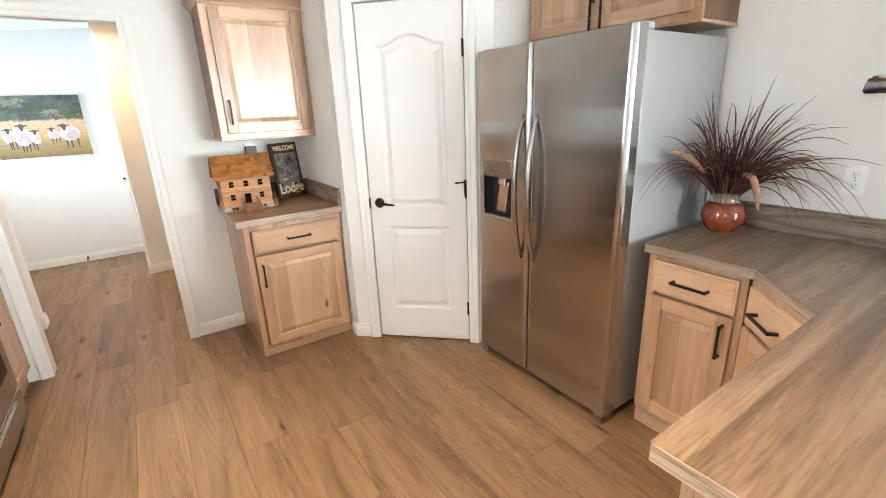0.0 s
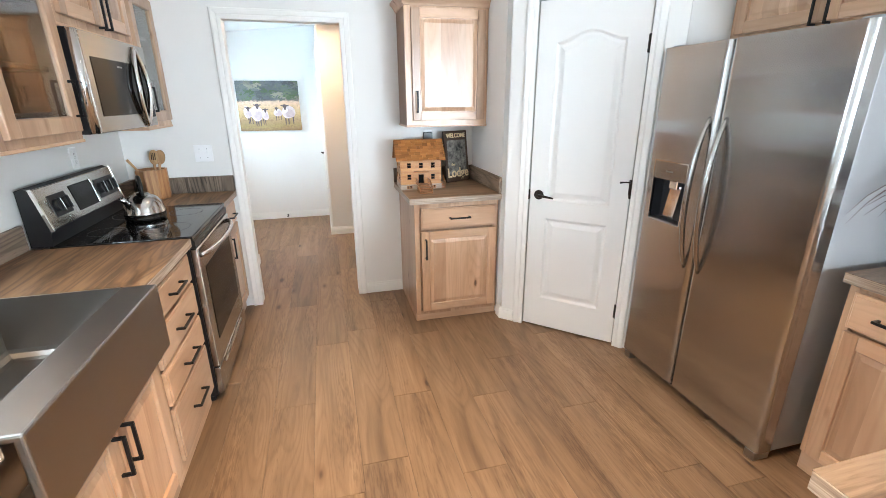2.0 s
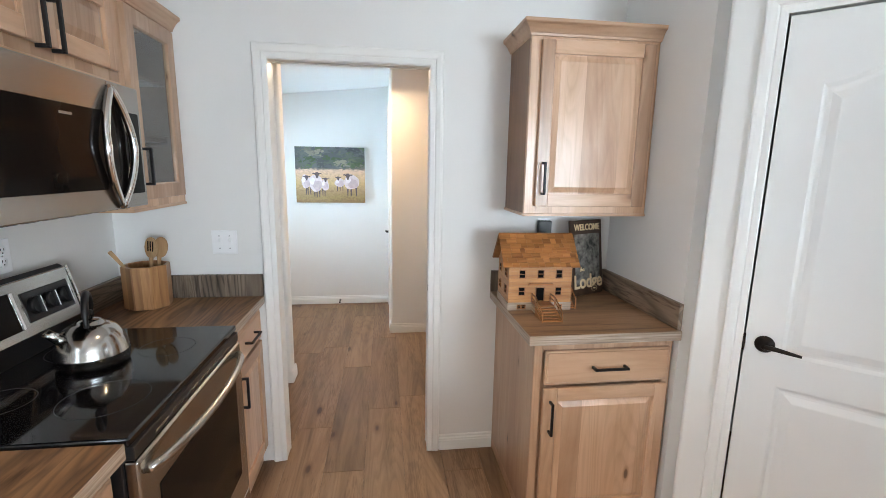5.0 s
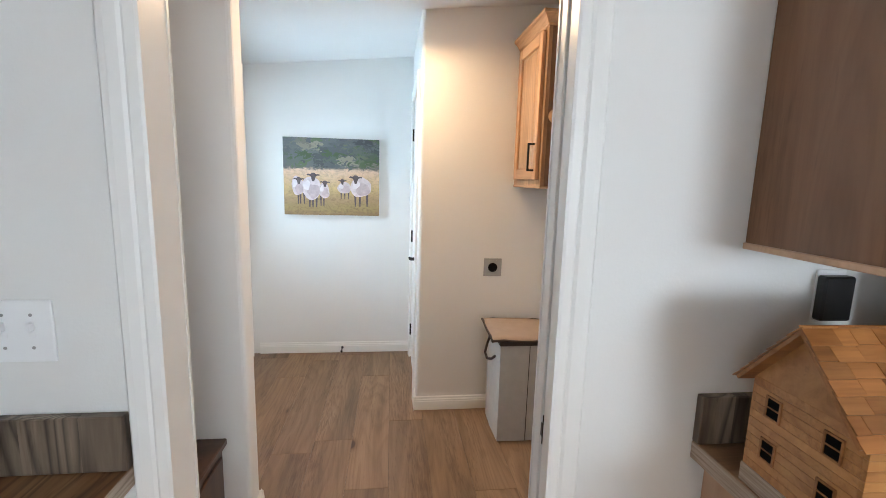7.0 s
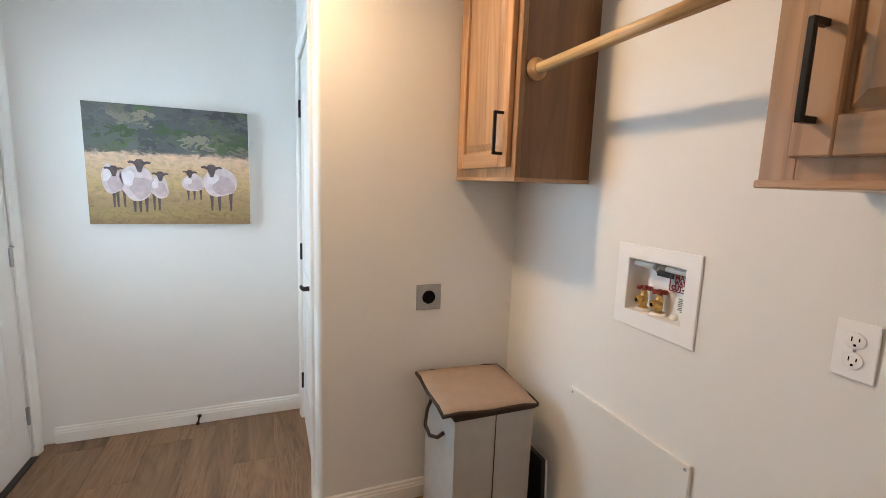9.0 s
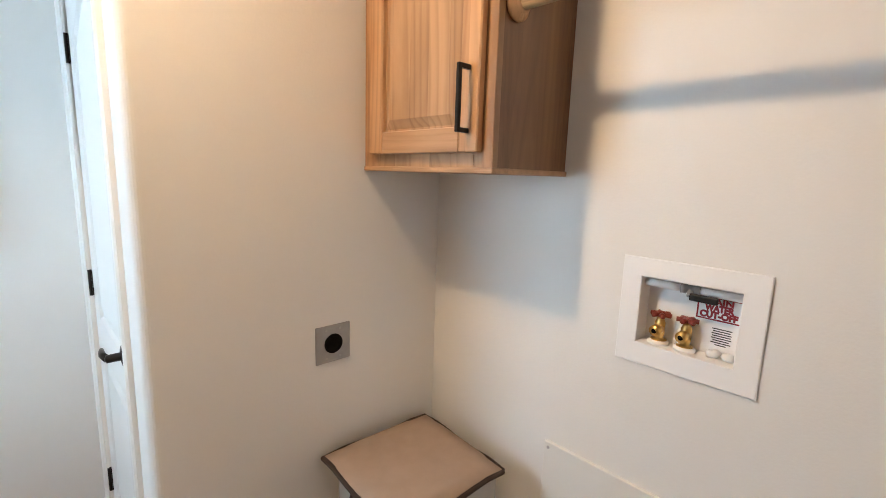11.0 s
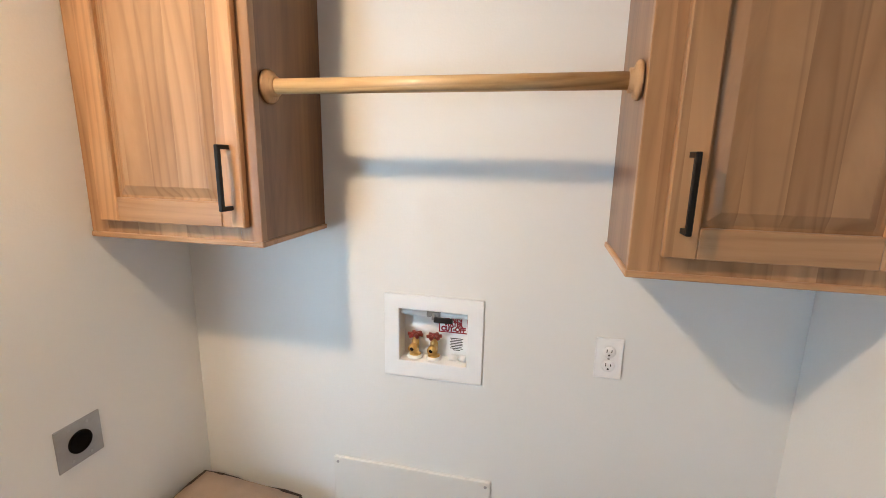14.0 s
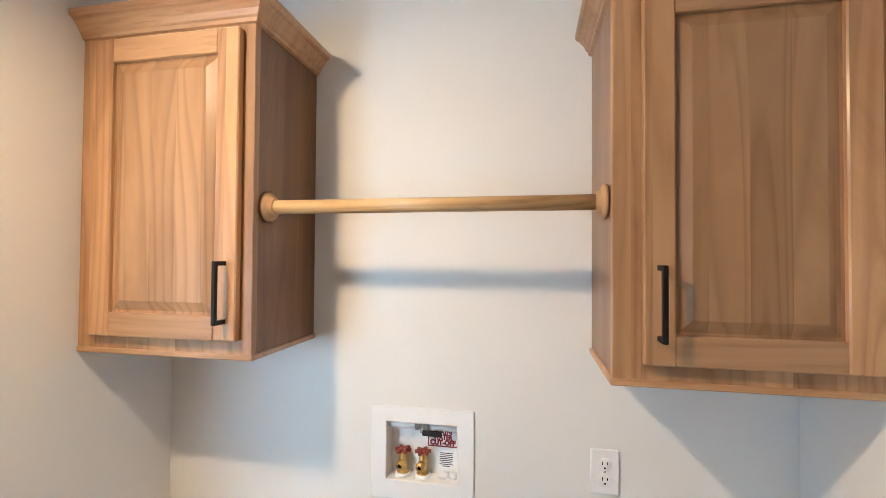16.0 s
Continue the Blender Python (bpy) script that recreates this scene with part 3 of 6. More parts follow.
def casing(name, m, x0, x1, top):
    """A mitred door casing on the plane y = 0 of m, proud towards -y."""
    bm = bmesh.new()
    rows = []
    for u, v in CASE_PROFILE:
        rows.append([bm.verts.new(q) for q in ((x0 - u, -v, 0.0), (x0 - u, -v, top + u), (x1 + u, -v, top + u), (x1 + u, -v, 0.0))])
    for p, q in zip(rows, rows[1:] + rows[:1]):
        for i in range(3):
            bm.faces.new((p[i], p[i + 1], q[i + 1], q[i]))
    for i in (0, 3):
        bm.faces.new([r[i] for r in rows])
    return solid(name, bm, trim_paint, "white moulded wooden door casing", "door casing", "structure", m)


casing("trim_doorway_kitchen", pose(0, BACK, 0), OX0 + 0.004, OX1 - 0.004, OH - 0.002)
casing("trim_doorway_hall", pose(0, HALL0, 0, 0, 0, 180), -OX1 + 0.004, -OX0 - 0.004, OH - 0.002)
casing("trim_pantry_door", DIAG, PD0 - 0.006, PD1 + 0.006, PDH + 0.006)
casing("trim_hall_closet", pose(CORX, 0, 0, 0, 0, -90), -RD1 - 0.004, -RD0 + 0.004, RDH + 0.004)
casing("trim_entry_door", pose(EXT, 0, 0, 0, 0, 90), ED0 - 0.004, ED1 + 0.004, EDH + 0.004)

# jambs of the doorway, with the pocket door slid away into the wall
bm = bmesh.new()
box(bm, OX0 - 0.015, OX0 + 0.002, BACK - 0.002, HALL0 + 0.002, 0, OH, bevel=0.002)
box(bm, OX1 - 0.002, OX1 + 0.015, BACK - 0.002, BACK + 0.036, 0, OH, bevel=0.002)
box(bm, OX1 - 0.002, OX1 + 0.015, HALL0 - 0.036, HALL0 + 0.002, 0, OH, bevel=0.002)
box(bm, OX0 + 0.002, OX1 - 0.002, BACK - 0.002, BACK + 0.036, OH - 0.004, OH + 0.015)
box(bm, OX0 + 0.002, OX1 - 0.002, HALL0 - 0.036, HALL0 + 0.002, OH - 0.004, OH + 0.015)
solid("trim_doorway_jamb", bm, trim_paint, "white door jambs with a pocket slot", "door jamb", "structure")
bm = bmesh.new()
box(bm, OX0 + 0.003, OX1 - 0.003, BACK + 0.037, HALL0 - 0.037, OH + 0.001, OH + 0.014)
solid("trim_pocket_track", bm, steel_plate, "grey metal pocket door track in the head", "door track", "structure")
pocket = thing("door_pocket", pose(0, 0, 0), "white pocket door slid open into the wall", "door", kind="structure")
boxpart("door_slab", pocket, door_paint, OX1 + 0.003, OX1 + 0.68, BACK + 0.039, HALL0 - 0.039, 0.012, OH - 0.004, bevel=0.002)
bm = bmesh.new()
box(bm, OX1 - 0.0005, OX1 + 0.004, BACK + 0.046, HALL0 - 0.046, 0.885, 0.955, bevel=0.0015)
box(bm, OX1 - 0.002, OX1 + 0.0, BACK + 0.051, HALL0 - 0.051, 0.905, 0.935, bevel=0.0005)
part("edge_pull", bm, bronze, pocket, "dark bronze edge pull")


def arch_outline(x0, x1, z0, z1, rise, inset, n=18):
    a, b, c, d = x0 + inset, x1 - inset, z0 + inset, z1 - inset
    pts = [(a, c), (b, c)]
    for i in range(n + 1):
        u = 1 - 2 * i / n
        pts.append((a + (b - a) * (u + 1) / 2, d - rise * (0.5 - 0.5 * math.cos(math.pi * u))))
    return pts


SUNK = ((0.0, 0.0), (0.004, 0.0), (0.010, -0.0035), (0.016, -0.0085), (0.022, -0.0095), (0.030, -0.0090), (0.054, -0.0015), (0.058, -0.0010))
STAMPED = ((0.0, 0.0), (0.007, 0.0050), (0.014, 0.0010), (0.020, 0.0008), (0.046, 0.0045), (0.050, 0.0047))


def moulded_panel(parent, x0, x1, z0, z1, rise, y, profile=SUNK):
    """A raised panel with its moulding, on the face y, towards -y; profile of (inset, height over the face)."""
    bm = bmesh.new()
    loops = []
    for inset, out in profile:
        loops.append([bm.verts.new((x, y - out, z)) for x, z in arch_outline(x0, x1, z0, z1, rise, inset)])
    for a, b in zip(loops, loops[1:]):
        for i in range(len(a)):
            j = (i + 1) % len(a)
            bm.faces.new((a[i], a[j], b[j], b[i]))
    bm.faces.new(loops[-1])
    return part("panel", bm, door_paint, parent)


def holed_slab(parent, w, z0, z1, depth, holes):
    """A door slab whose front, at y = 0, is open where the panels lie."""
    bm = bmesh.new()
    r = 0.002
    back = [bm.verts.new(q) for q in ((0, depth, z0), (w, depth, z0), (w, depth, z1), (0, depth, z1))]
    edge = [bm.verts.new(q) for q in ((0, r, z0), (w, r, z0), (w, r, z1), (0, r, z1))]
    face = [bm.verts.new(q) for q in ((r, 0, z0 + r), (w - r, 0, z0 + r), (w - r, 0, z1 - r), (r, 0, z1 - r))]
    bm.faces.new(back)
    for p, q in ((back, edge), (edge, face)):
        for i in range(4):
            bm.faces.new((p[i], p[(i + 1) % 4], q[(i + 1) % 4], q[i]))
    rims = [bm.edges.get((face[i], face[(i + 1) % 4])) for i in range(4)]
    for hole in holes:
        vs = [bm.verts.new((x, 0, z)) for x, z in arch_outline(*hole, 0.0)]
        rims += [bm.edges.new((vs[i], vs[(i + 1) % len(vs)])) for i in range(len(vs))]
    bmesh.ops.triangle_fill(bm, use_beauty=True, use_dissolve=False, edges=rims, normal=(0, -1, 0))
    return part("door_slab", bm, door_paint, parent)


def lever(parent, x, z, y, s):
    """A lever with its rose; s: the way the lever points."""
    bm = bmesh.new()
    lathe(bm, [(0.031, 0), (0.031, 0.004), (0.026, 0.010), (0.011, 0.013), (0.0105, 0.042), (0.004, 0.046)], Matrix.Translation((x, y, z)) @ pose(0, 0, 0, 90), 24)
    tube(bm, [(x, y - 0.040, z), (x + s * 0.03, y - 0.046, z + 0.002), (x + s * 0.07, y - 0.044, z - 0.003), (x + s * 0.105, y - 0.040, z - 0.008)], [0.009, 0.0085, 0.007, 0.005], 10)
    return part("door_lever", bm, bronze, parent, "dark bronze lever", True)


def butt_hinge(parent, x, z, y, material=None):
    bm = bmesh.new()
    tube(bm, [(x, y - 0.006, z - 0.046), (x, y - 0.006, z + 0.046)], 0.0065, 10)
    box(bm, x - 0.010, x + 0.010, y - 0.003, y + 0.002, z - 0.044, z + 0.044)
    return part("hinge", bm, material or bronze, parent, "", False)


def two_panel_door(name, m, w, h, lever_side, label, knob=False):
    d = thing(name, m, label, "door", kind="structure")
    e = 0.105 if w > 0.5 else 0.08
    panels = ((e, w - e, 0.90, h - 0.16, 0.055), (e, w - e, 0.22, 0.79, 0.0))
    holed_slab(d, w, 0.012, h, 0.035, panels)
    for p in panels:
        moulded_panel(d, *p, 0.0)
    lx = 0.06 if lever_side < 0 else w - 0.06
    lever(d, lx, 0.935, 0.0, 1 if lever_side < 0 else -1)
    hx = w + 0.002 if lever_side < 0 else -0.002
    for z in (0.24, 1.01, 1.79):
        butt_hinge(d, hx, z, 0.0)
    bm = bmesh.new()
    ex = -0.004 if lever_side < 0 else w + 0.004
    box(bm, ex - 0.006, ex + 0.006, -0.012, 0.001, 0.900, 0.965, bevel=0.002)
    part("strike", bm, bronze, d, "dark strike plate")
    return d


pd = two_panel_door("door_pantry", DIAG @ pose(PD0, 0.004, 0), PD1 - PD0, PDH, -1, "white moulded two-panel pantry door, closed, with an arched top panel")
bm = bmesh.new()
tube(bm, [(0.598, -0.012, 1.06), (0.598, -0.03, 1.063), (0.575, -0.055, 1.066), (0.55, -0.066, 1.064)], [0.006, 0.005, 0.004, 0.006], 8)
box(bm, 0.592, 0.606, -0.014, -0.002, 0.985, 1.075, bevel=0.002)
part("hinge_stop", bm, bronze, pd, "dark hinge-pin door stop")
two_panel_door("door_hall_closet", pose(CORX + 0.006, RD1, 0, 0, 0, -90), RD1 - RD0, RDH, 1, "white moulded two-panel closet door, closed")

# entry door with a nine-light window, in the outer wall
ed = thing("door_entry", pose(EXT - 0.008, ED0, 0, 0, 0, 90), "white panelled entry door with a nine-light window", "door", kind="structure")
EW = ED1 - ED0
WY0, WY1, WZ0, WZ1 = EW - 0.165 - 0.575, EW - 0.165, 0.965, 1.885
bm = bmesh.new()
for b in ((0.0, WY0, 0.012, EDH), (WY1, EW, 0.012, EDH), (WY0, WY1, 0.012, WZ0), (WY0, WY1, WZ1, EDH)):
    box(bm, b[0], b[1], 0.0, 0.045, b[2], b[3])
part("door_slab", bm, door_paint, ed)
bm = bmesh.new()
for b in ((WY0 - 0.03, WY0 + 0.012, WZ0 - 0.03, WZ1 + 0.03), (WY1 - 0.012, WY1 + 0.03, WZ0 - 0.03, WZ1 + 0.03), (WY0 + 0.012, WY1 - 0.012, WZ0 - 0.03, WZ0 + 0.012), (WY0 + 0.012, WY1 - 0.012, WZ1 - 0.012, WZ1 + 0.03)):
    box(bm, b[0], b[1], -0.014, 0.0, b[2], b[3], bevel=0.004)
part("window_rim", bm, door_paint, ed)
for i in range(2):
    yy = WY0 + (i + 1) * (WY1 - WY0) / 3
    zz = WZ0 + (i + 1) * (WZ1 - WZ0) / 3
    boxpart("muntin", ed, door_paint, yy - 0.009, yy + 0.009, 0.008, 0.020, WZ0 + 0.005, WZ1 - 0.005, bevel=0.003)
    boxpart("muntin", ed, door_paint, WY0 + 0.005, WY1 - 0.005, 0.006, 0.022, zz - 0.010, zz + 0.010, bevel=0.003)
pane = boxpart("pane", ed, pane_glass, WY0 + 0.002, WY1 - 0.002, 0.026, 0.031, WZ0 + 0.002, WZ1 - 0.002)
pane.visible_shadow = False
for x0, x1 in ((0.13, 0.40), (EW - 0.40, EW - 0.13)):
    moulded_panel(ed, x0, x1, 0.20, 0.80, 0.0, 0.0, STAMPED)
for z in (0.225, 1.01, 1.775):
    butt_hinge(ed, EW + 0.002, z, 0.0, satin_nickel)
bm = bmesh.new()
tube(bm, [(EW - 0.002, -0.008, 1.062), (EW - 0.03, -0.030, 1.064), (EW - 0.055, -0.034, 1.063)], 0.005, 8)
part("hinge_stop", bm, satin_nickel, ed, "grey hinge-pin door stop")
bm = bmesh.new()
box(bm, -0.02, 0.0, -0.004, 0.10, 0.0, EDH + 0.018)
box(bm, EW, EW + 0.02, -0.004, 0.10, 0.0, EDH + 0.018)
box(bm, 0, EW, -0.004, 0.10, EDH, EDH + 0.018)
part("jamb", bm, trim_paint, ed)
boxpart("threshold", ed, black_plastic, 0, EW, -0.03, 0.10, 0.001, 0.011, bevel=0.003, label="dark threshold")

# windows that light the kitchen from the side and the rear


def window(name, m, w, z0, z1, nx, nz):
    t = thing(name, m, "white window with clear panes", "window", kind="structure")
    bm = bmesh.new()
    for b in ((0, 0.05, z0, z1), (w - 0.05, w, z0, z1), (0.05, w - 0.05, z0, z0 + 0.05), (0.05, w - 0.05, z1 - 0.05, z1)):
        box(bm, b[0], b[1], 0.02, 0.07, b[2], b[3], bevel=0.003)
    part("window_rim", bm, white_plastic, t)
    for i in range(1, nx):
        boxpart("mullion", t, white_plastic, i * w / nx - 0.02, i * w / nx + 0.02, 0.025, 0.065, z0 + 0.05, z1 - 0.05)
    boxpart("sill", t, trim_paint, -0.04, w + 0.04, -0.03, 0.02, z0 - 0.03, z0, bevel=0.004)
    g = boxpart("pane", t, pane_glass, 0.05, w - 0.05, 0.042, 0.046, z0 + 0.05, z1 - 0.05)
    g.visible_shadow = False
    return t


window("window_1", pose(WX0, SW[0], 0, 0, 0, 90), SW[1] - SW[0], SW[2], SW[3], 2, 1)
window("window_2", pose(5.0, REAR, 0, 0, 0, 180), 3.2, 0.45, 2.45, 3, 1)
bm = bmesh.new()
prism(bm, [(-60, -60), (60, -60), (60, 60), (-60, 60)], -0.5, -0.4)
solid("ground", bm, plain("dry_ground", (0.22, 0.19, 0.14), 0.9, vary=0.2, scale=0.4), "dry open ground round the house", "ground", "structure")


def can_light(x, y, z):
    """A flush round light; its origin lies in the plane of the sloping ceiling."""
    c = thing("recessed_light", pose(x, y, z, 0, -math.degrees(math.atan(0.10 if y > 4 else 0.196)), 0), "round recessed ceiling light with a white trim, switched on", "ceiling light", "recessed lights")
    bm = bmesh.new()
    lathe(bm, [(0.072, 0.006), (0.072, -0.006), (0.077, -0.0105), (0.086, -0.010), (0.095, -0.004), (0.096, 0.006)], None, 32)
    bm.faces.ensure_lookup_table()
    bmesh.ops.delete(bm, geom=[f for f in bm.faces if len(f.verts) > 4], context="FACES")
    part("trim_ring", bm, white_plastic, c, "", True)
    bm = bmesh.new()
    lathe(bm, [(0.0715, -0.006), (0.0715, -0.003)], None, 32)
    part("lens", bm, lamp_glow, c, "glowing lens")
    return c


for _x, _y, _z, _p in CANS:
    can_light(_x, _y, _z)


# cabinets
def pull(parent, x, z, length, upright, y):
    """A square bar pull in front of the face y."""
    bm = bmesh.new()
    h = length / 2
    if upright:
        box(bm, x - 0.005, x + 0.005, y - 0.036, y - 0.026, z - h, z + h, bevel=0.0015)
        for s in (-1, 1):
            box(bm, x - 0.005, x + 0.005, y - 0.0275, y, z + s * (h - 0.005) - 0.005, z + s * (h - 0.005) + 0.005, bevel=0.001)
    else:
        box(bm, x - h, x + h, y - 0.036, y - 0.026, z - 0.005, z + 0.005, bevel=0.0015)
        for s in (-1, 1):
            box(bm, x + s * (h - 0.005) - 0.005, x + s * (h - 0.005) + 0.005, y - 0.0275, y, z - 0.005, z + 0.005, bevel=0.001)
    return part("handle", bm, black_metal, parent, "matt black bar pull")


def panel_door(cab, x0, x1, z0, z1, mz, mx, pull_at=None, glazed=False, y=-0.021):
    """A frame-and-panel door whose back is near y = 0; pull_at: 'l' or 'r' and the pull's middle height."""
    k = 0.056
    bm = bmesh.new()
    if glazed:
        rim = []
        for (a, b, c, e), yy in (((x0, x1, z0, z1), -0.001), ((x0, x1, z0, z1), y + 0.003), ((x0 + 0.003, x1 - 0.003, z0 + 0.003, z1 - 0.003), y), ((x0 + k, x1 - k, z0 + k, z1 - k), y), ((x0 + k + 0.005, x1 - k - 0.005, z0 + k + 0.005, z1 - k - 0.005), y + 0.006), ((x0 + k + 0.005, x1 - k - 0.005, z0 + k + 0.005, z1 - k - 0.005), -0.001)):
            rim.append([bm.verts.new(q) for q in ((a, yy, c), (b, yy, c), (b, yy, e), (a, yy, e))])
        for p, q in zip(rim, rim[1:] + rim[:1]):
            for i in range(4):
                bm.faces.new((p[i], p[(i + 1) % 4], q[(i + 1) % 4], q[i]))
        d = part("door", bm, mz, cab)
    else:
        box(bm, x0 + 0.004, x1 - 0.004, -0.0075, -0.001, z0 + 0.004, z1 - 0.004)
        d = part("door", bm, mz, cab)
        for a, b in ((x0, x0 + k), (x1 - k, x1)):
            boxpart("stile", d, mz, a, b, y, -0.0005, z0, z1, bevel=0.003)
        for a, b in ((z0, z0 + k), (z1 - k, z1)):
            boxpart("rail", d, mx, x0 + k + 0.0003, x1 - k - 0.0003, y + 0.0008, -0.0005, a, b, bevel=0.002)
    if glazed:
        g = boxpart("pane", d, pane_glass, x0 + k - 0.004, x1 - k + 0.004, -0.010, -0.007, z0 + k - 0.004, z1 - k + 0.004, label="clear glass pane")
        g.visible_shadow = False
    else:
        bm = bmesh.new()
        loops = []
        for inset, yy in ((-0.002, y + 0.0118), (0.006, y + 0.0122), (0.026, y + 0.0042), (0.029, y + 0.0030)):
            a, b, c, e = x0 + k + inset, x1 - k - inset, z0 + k + inset, z1 - k - inset
            loops.append([bm.verts.new(q) for q in ((a, yy, c), (b, yy, c), (b, yy, e), (a, yy, e))])
        for p, q in zip(loops, loops[1:]):
            for i in range(4):
                bm.faces.new((p[i], p[(i + 1) % 4], q[(i + 1) % 4], q[i]))
        bm.faces.new(loops[-1])
        part("panel", bm, mz, d)
    if pull_at:
        pull(d, x0 + k / 2 if pull_at[0] == "l" else x1 - k / 2, pull_at[1], 0.140, True, y)
    return d


def drawer_front(cab, x0, x1, z0, z1, mx, y=-0.021):
    bm = bmesh.new()
    box(bm, x0, x1, y + 0.004, -0.001, z0, z1, bevel=0.002)
    box(bm, x0 + 0.008, x1 - 0.008, y, y + 0.006, z0 + 0.008, z1 - 0.008, bevel=0.003)
    d = part("drawer", bm, mx, cab)
    pull(d, (x0 + x1) / 2, (z0 + z1) / 2, 0.145, False, y)
    return d


def crown(cab, w, d, z, mx, left=1, right=1):
    bm = bmesh.new()
    loops = []
    for o, h in ((-0.004, -0.004), (0.006, 0.0), (0.008, 0.008), (0.012, 0.012), (0.018, 0.024), (0.030, 0.038), (0.036, 0.041), (0.040, 0.046), (0.040, 0.058)):
        loops.append([bm.verts.new(q) for q in ((-o * left, -o, z + h), (w + o * right, -o, z + h), (w + o * right, d, z + h), (-o * left, d, z + h))])
    for p, q in zip(loops, loops[1:]):
        for i in range(4):
            bm.faces.new((p[i], p[(i + 1) % 4], q[(i + 1) % 4], q[i]))
    bm.faces.new(loops[-1])
    bm.faces.new(list(reversed(loops[0])))
    return part("crown", bm, mx, cab)


def face_border(cab, w, z0, z1, mz, st=0.034, bottom=0.05, top=0.04, mid=()):
    bm = bmesh.new()
    box(bm, 0, st, 0, 0.02, z0, z1, bevel=0.0015)
    box(bm, w - st, w, 0, 0.02, z0, z1, bevel=0.0015)
    box(bm, st, w - st, 0.0005, 0.02, z0, z0 + bottom)
    box(bm, st, w - st, 0.0005, 0.02, z1 - top, z1)
    for z in mid:
        box(bm, st, w - st, 0.0005, 0.02, z - 0.02, z + 0.02)
    return part("face_border", bm, mz, cab)


def upper_cabinet(m, w, d, z0, z1, doors, mz, mx, label, group, left=1, right=1, glazed=False, topped=True, doorz=None):
    c = thing("wall_cabinet", m, label, "wall cabinet", group)
    if glazed:
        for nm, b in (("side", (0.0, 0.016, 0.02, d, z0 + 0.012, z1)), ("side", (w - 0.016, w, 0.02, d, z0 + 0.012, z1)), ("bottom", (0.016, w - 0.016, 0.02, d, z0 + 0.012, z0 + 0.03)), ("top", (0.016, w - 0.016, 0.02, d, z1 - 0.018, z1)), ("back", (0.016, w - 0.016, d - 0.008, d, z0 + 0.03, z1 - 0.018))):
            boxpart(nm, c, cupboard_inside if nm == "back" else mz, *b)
        # thin dark sheets added over the pale side walls to dim the inside
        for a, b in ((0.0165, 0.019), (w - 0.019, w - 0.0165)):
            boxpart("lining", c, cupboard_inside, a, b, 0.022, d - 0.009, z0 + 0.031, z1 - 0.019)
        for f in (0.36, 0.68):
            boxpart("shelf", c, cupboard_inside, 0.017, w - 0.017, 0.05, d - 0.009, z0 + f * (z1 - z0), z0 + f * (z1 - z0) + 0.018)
    else:
        boxpart("body", c, alder_shaded if mz is alder_z else maple_shaded, 0.002, w - 0.002, 0.02, d, z0 + 0.012, z1, bevel=0.001)
    face_border(c, w, z0 + 0.012, z1, mz, st=0.034 if glazed else 0.054)
    boxpart("light_rail", c, mx, -0.004 * left, w + 0.004 * right, -0.004, d, z0, z0 + 0.013, bevel=0.002)
    dz0, dz1 = doorz or (z0 + 0.045, z1 - 0.02)
    for x0, x1, pl in doors:
        panel_door(c, x0, x1, dz0, dz1, mz, mx, pl, glazed)
    if topped:
        crown(c, w, d, z1 - 0.004, mx, left, right)
    return c


def base_cabinet(m, w, d, drawers, doors, mz, mx, label, group, top=0.868, kick=0.095, name="base_cabinet"):
    c = thing(name, m, label, "base cabinet", group)
    boxpart("body", c, mz, 0.001, w - 0.001, 0.02, d, kick, top, bevel=0.001)
    face_border(c, w, kick, top, mz, bottom=0.03)
    boxpart("toe_kick", c, mx, 0.001, w - 0.001, 0.015, d, 0.001, kick, label="")
    for x0, x1, z0, z1 in drawers:
        drawer_front(c, x0, x1, z0, z1, mx)
    for x0, x1, z0, z1, pl in doors:
        panel_door(c, x0, x1, z0, z1, mz, mx, pl)
    return c


LG, RG = "kitchen cabinets", "laundry cabinets"
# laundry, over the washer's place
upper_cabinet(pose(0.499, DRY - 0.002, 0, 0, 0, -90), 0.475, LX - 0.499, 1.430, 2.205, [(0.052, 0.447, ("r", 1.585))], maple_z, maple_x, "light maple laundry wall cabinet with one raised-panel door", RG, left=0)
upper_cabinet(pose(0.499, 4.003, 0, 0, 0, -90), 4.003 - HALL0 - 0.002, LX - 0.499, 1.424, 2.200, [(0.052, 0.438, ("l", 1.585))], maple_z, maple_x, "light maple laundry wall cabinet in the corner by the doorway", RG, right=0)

# hanging rod between them
rod = thing("hanging_rod", pose(0.556, 4.39, 1.783), "round clear pine hanging rod between two wall cabinets", "hanging rod")
bm = bmesh.new()
tube(bm, [(0, -0.380, 0), (0, 0.380, 0)], 0.0165, 20)
part("rod", bm, pine_y, rod, "", True)
for s, y in ((1, 4.775), (-1, 4.003)):
    bm = bmesh.new()
    lathe(bm, [(0.036, 0.0), (0.036, 0.006), (0.031, 0.010), (0.0225, 0.012), (0.0225, 0.020), (0.018, 0.021)], Matrix.Translation((0, y - 4.39 - s * 0.002, 0)) @ pose(0, 0, 0, 90 * s), 28)
    part("socket", bm, spoon_wood, rod, "pale turned wooden rosette", True)

# kitchen, on the left wall; own axes: x runs along the wall away from the window
KX = -1.045
upper_cabinet(pose(KX, 1.715, 0, 0, 0, 90), 0.523, KX - WX0, 1.360, 2.115, [(0.028, 0.495, ("r", 1.53))], alder_z, alder_x, "light alder wall cabinet with a glass door", LG, glazed=True)
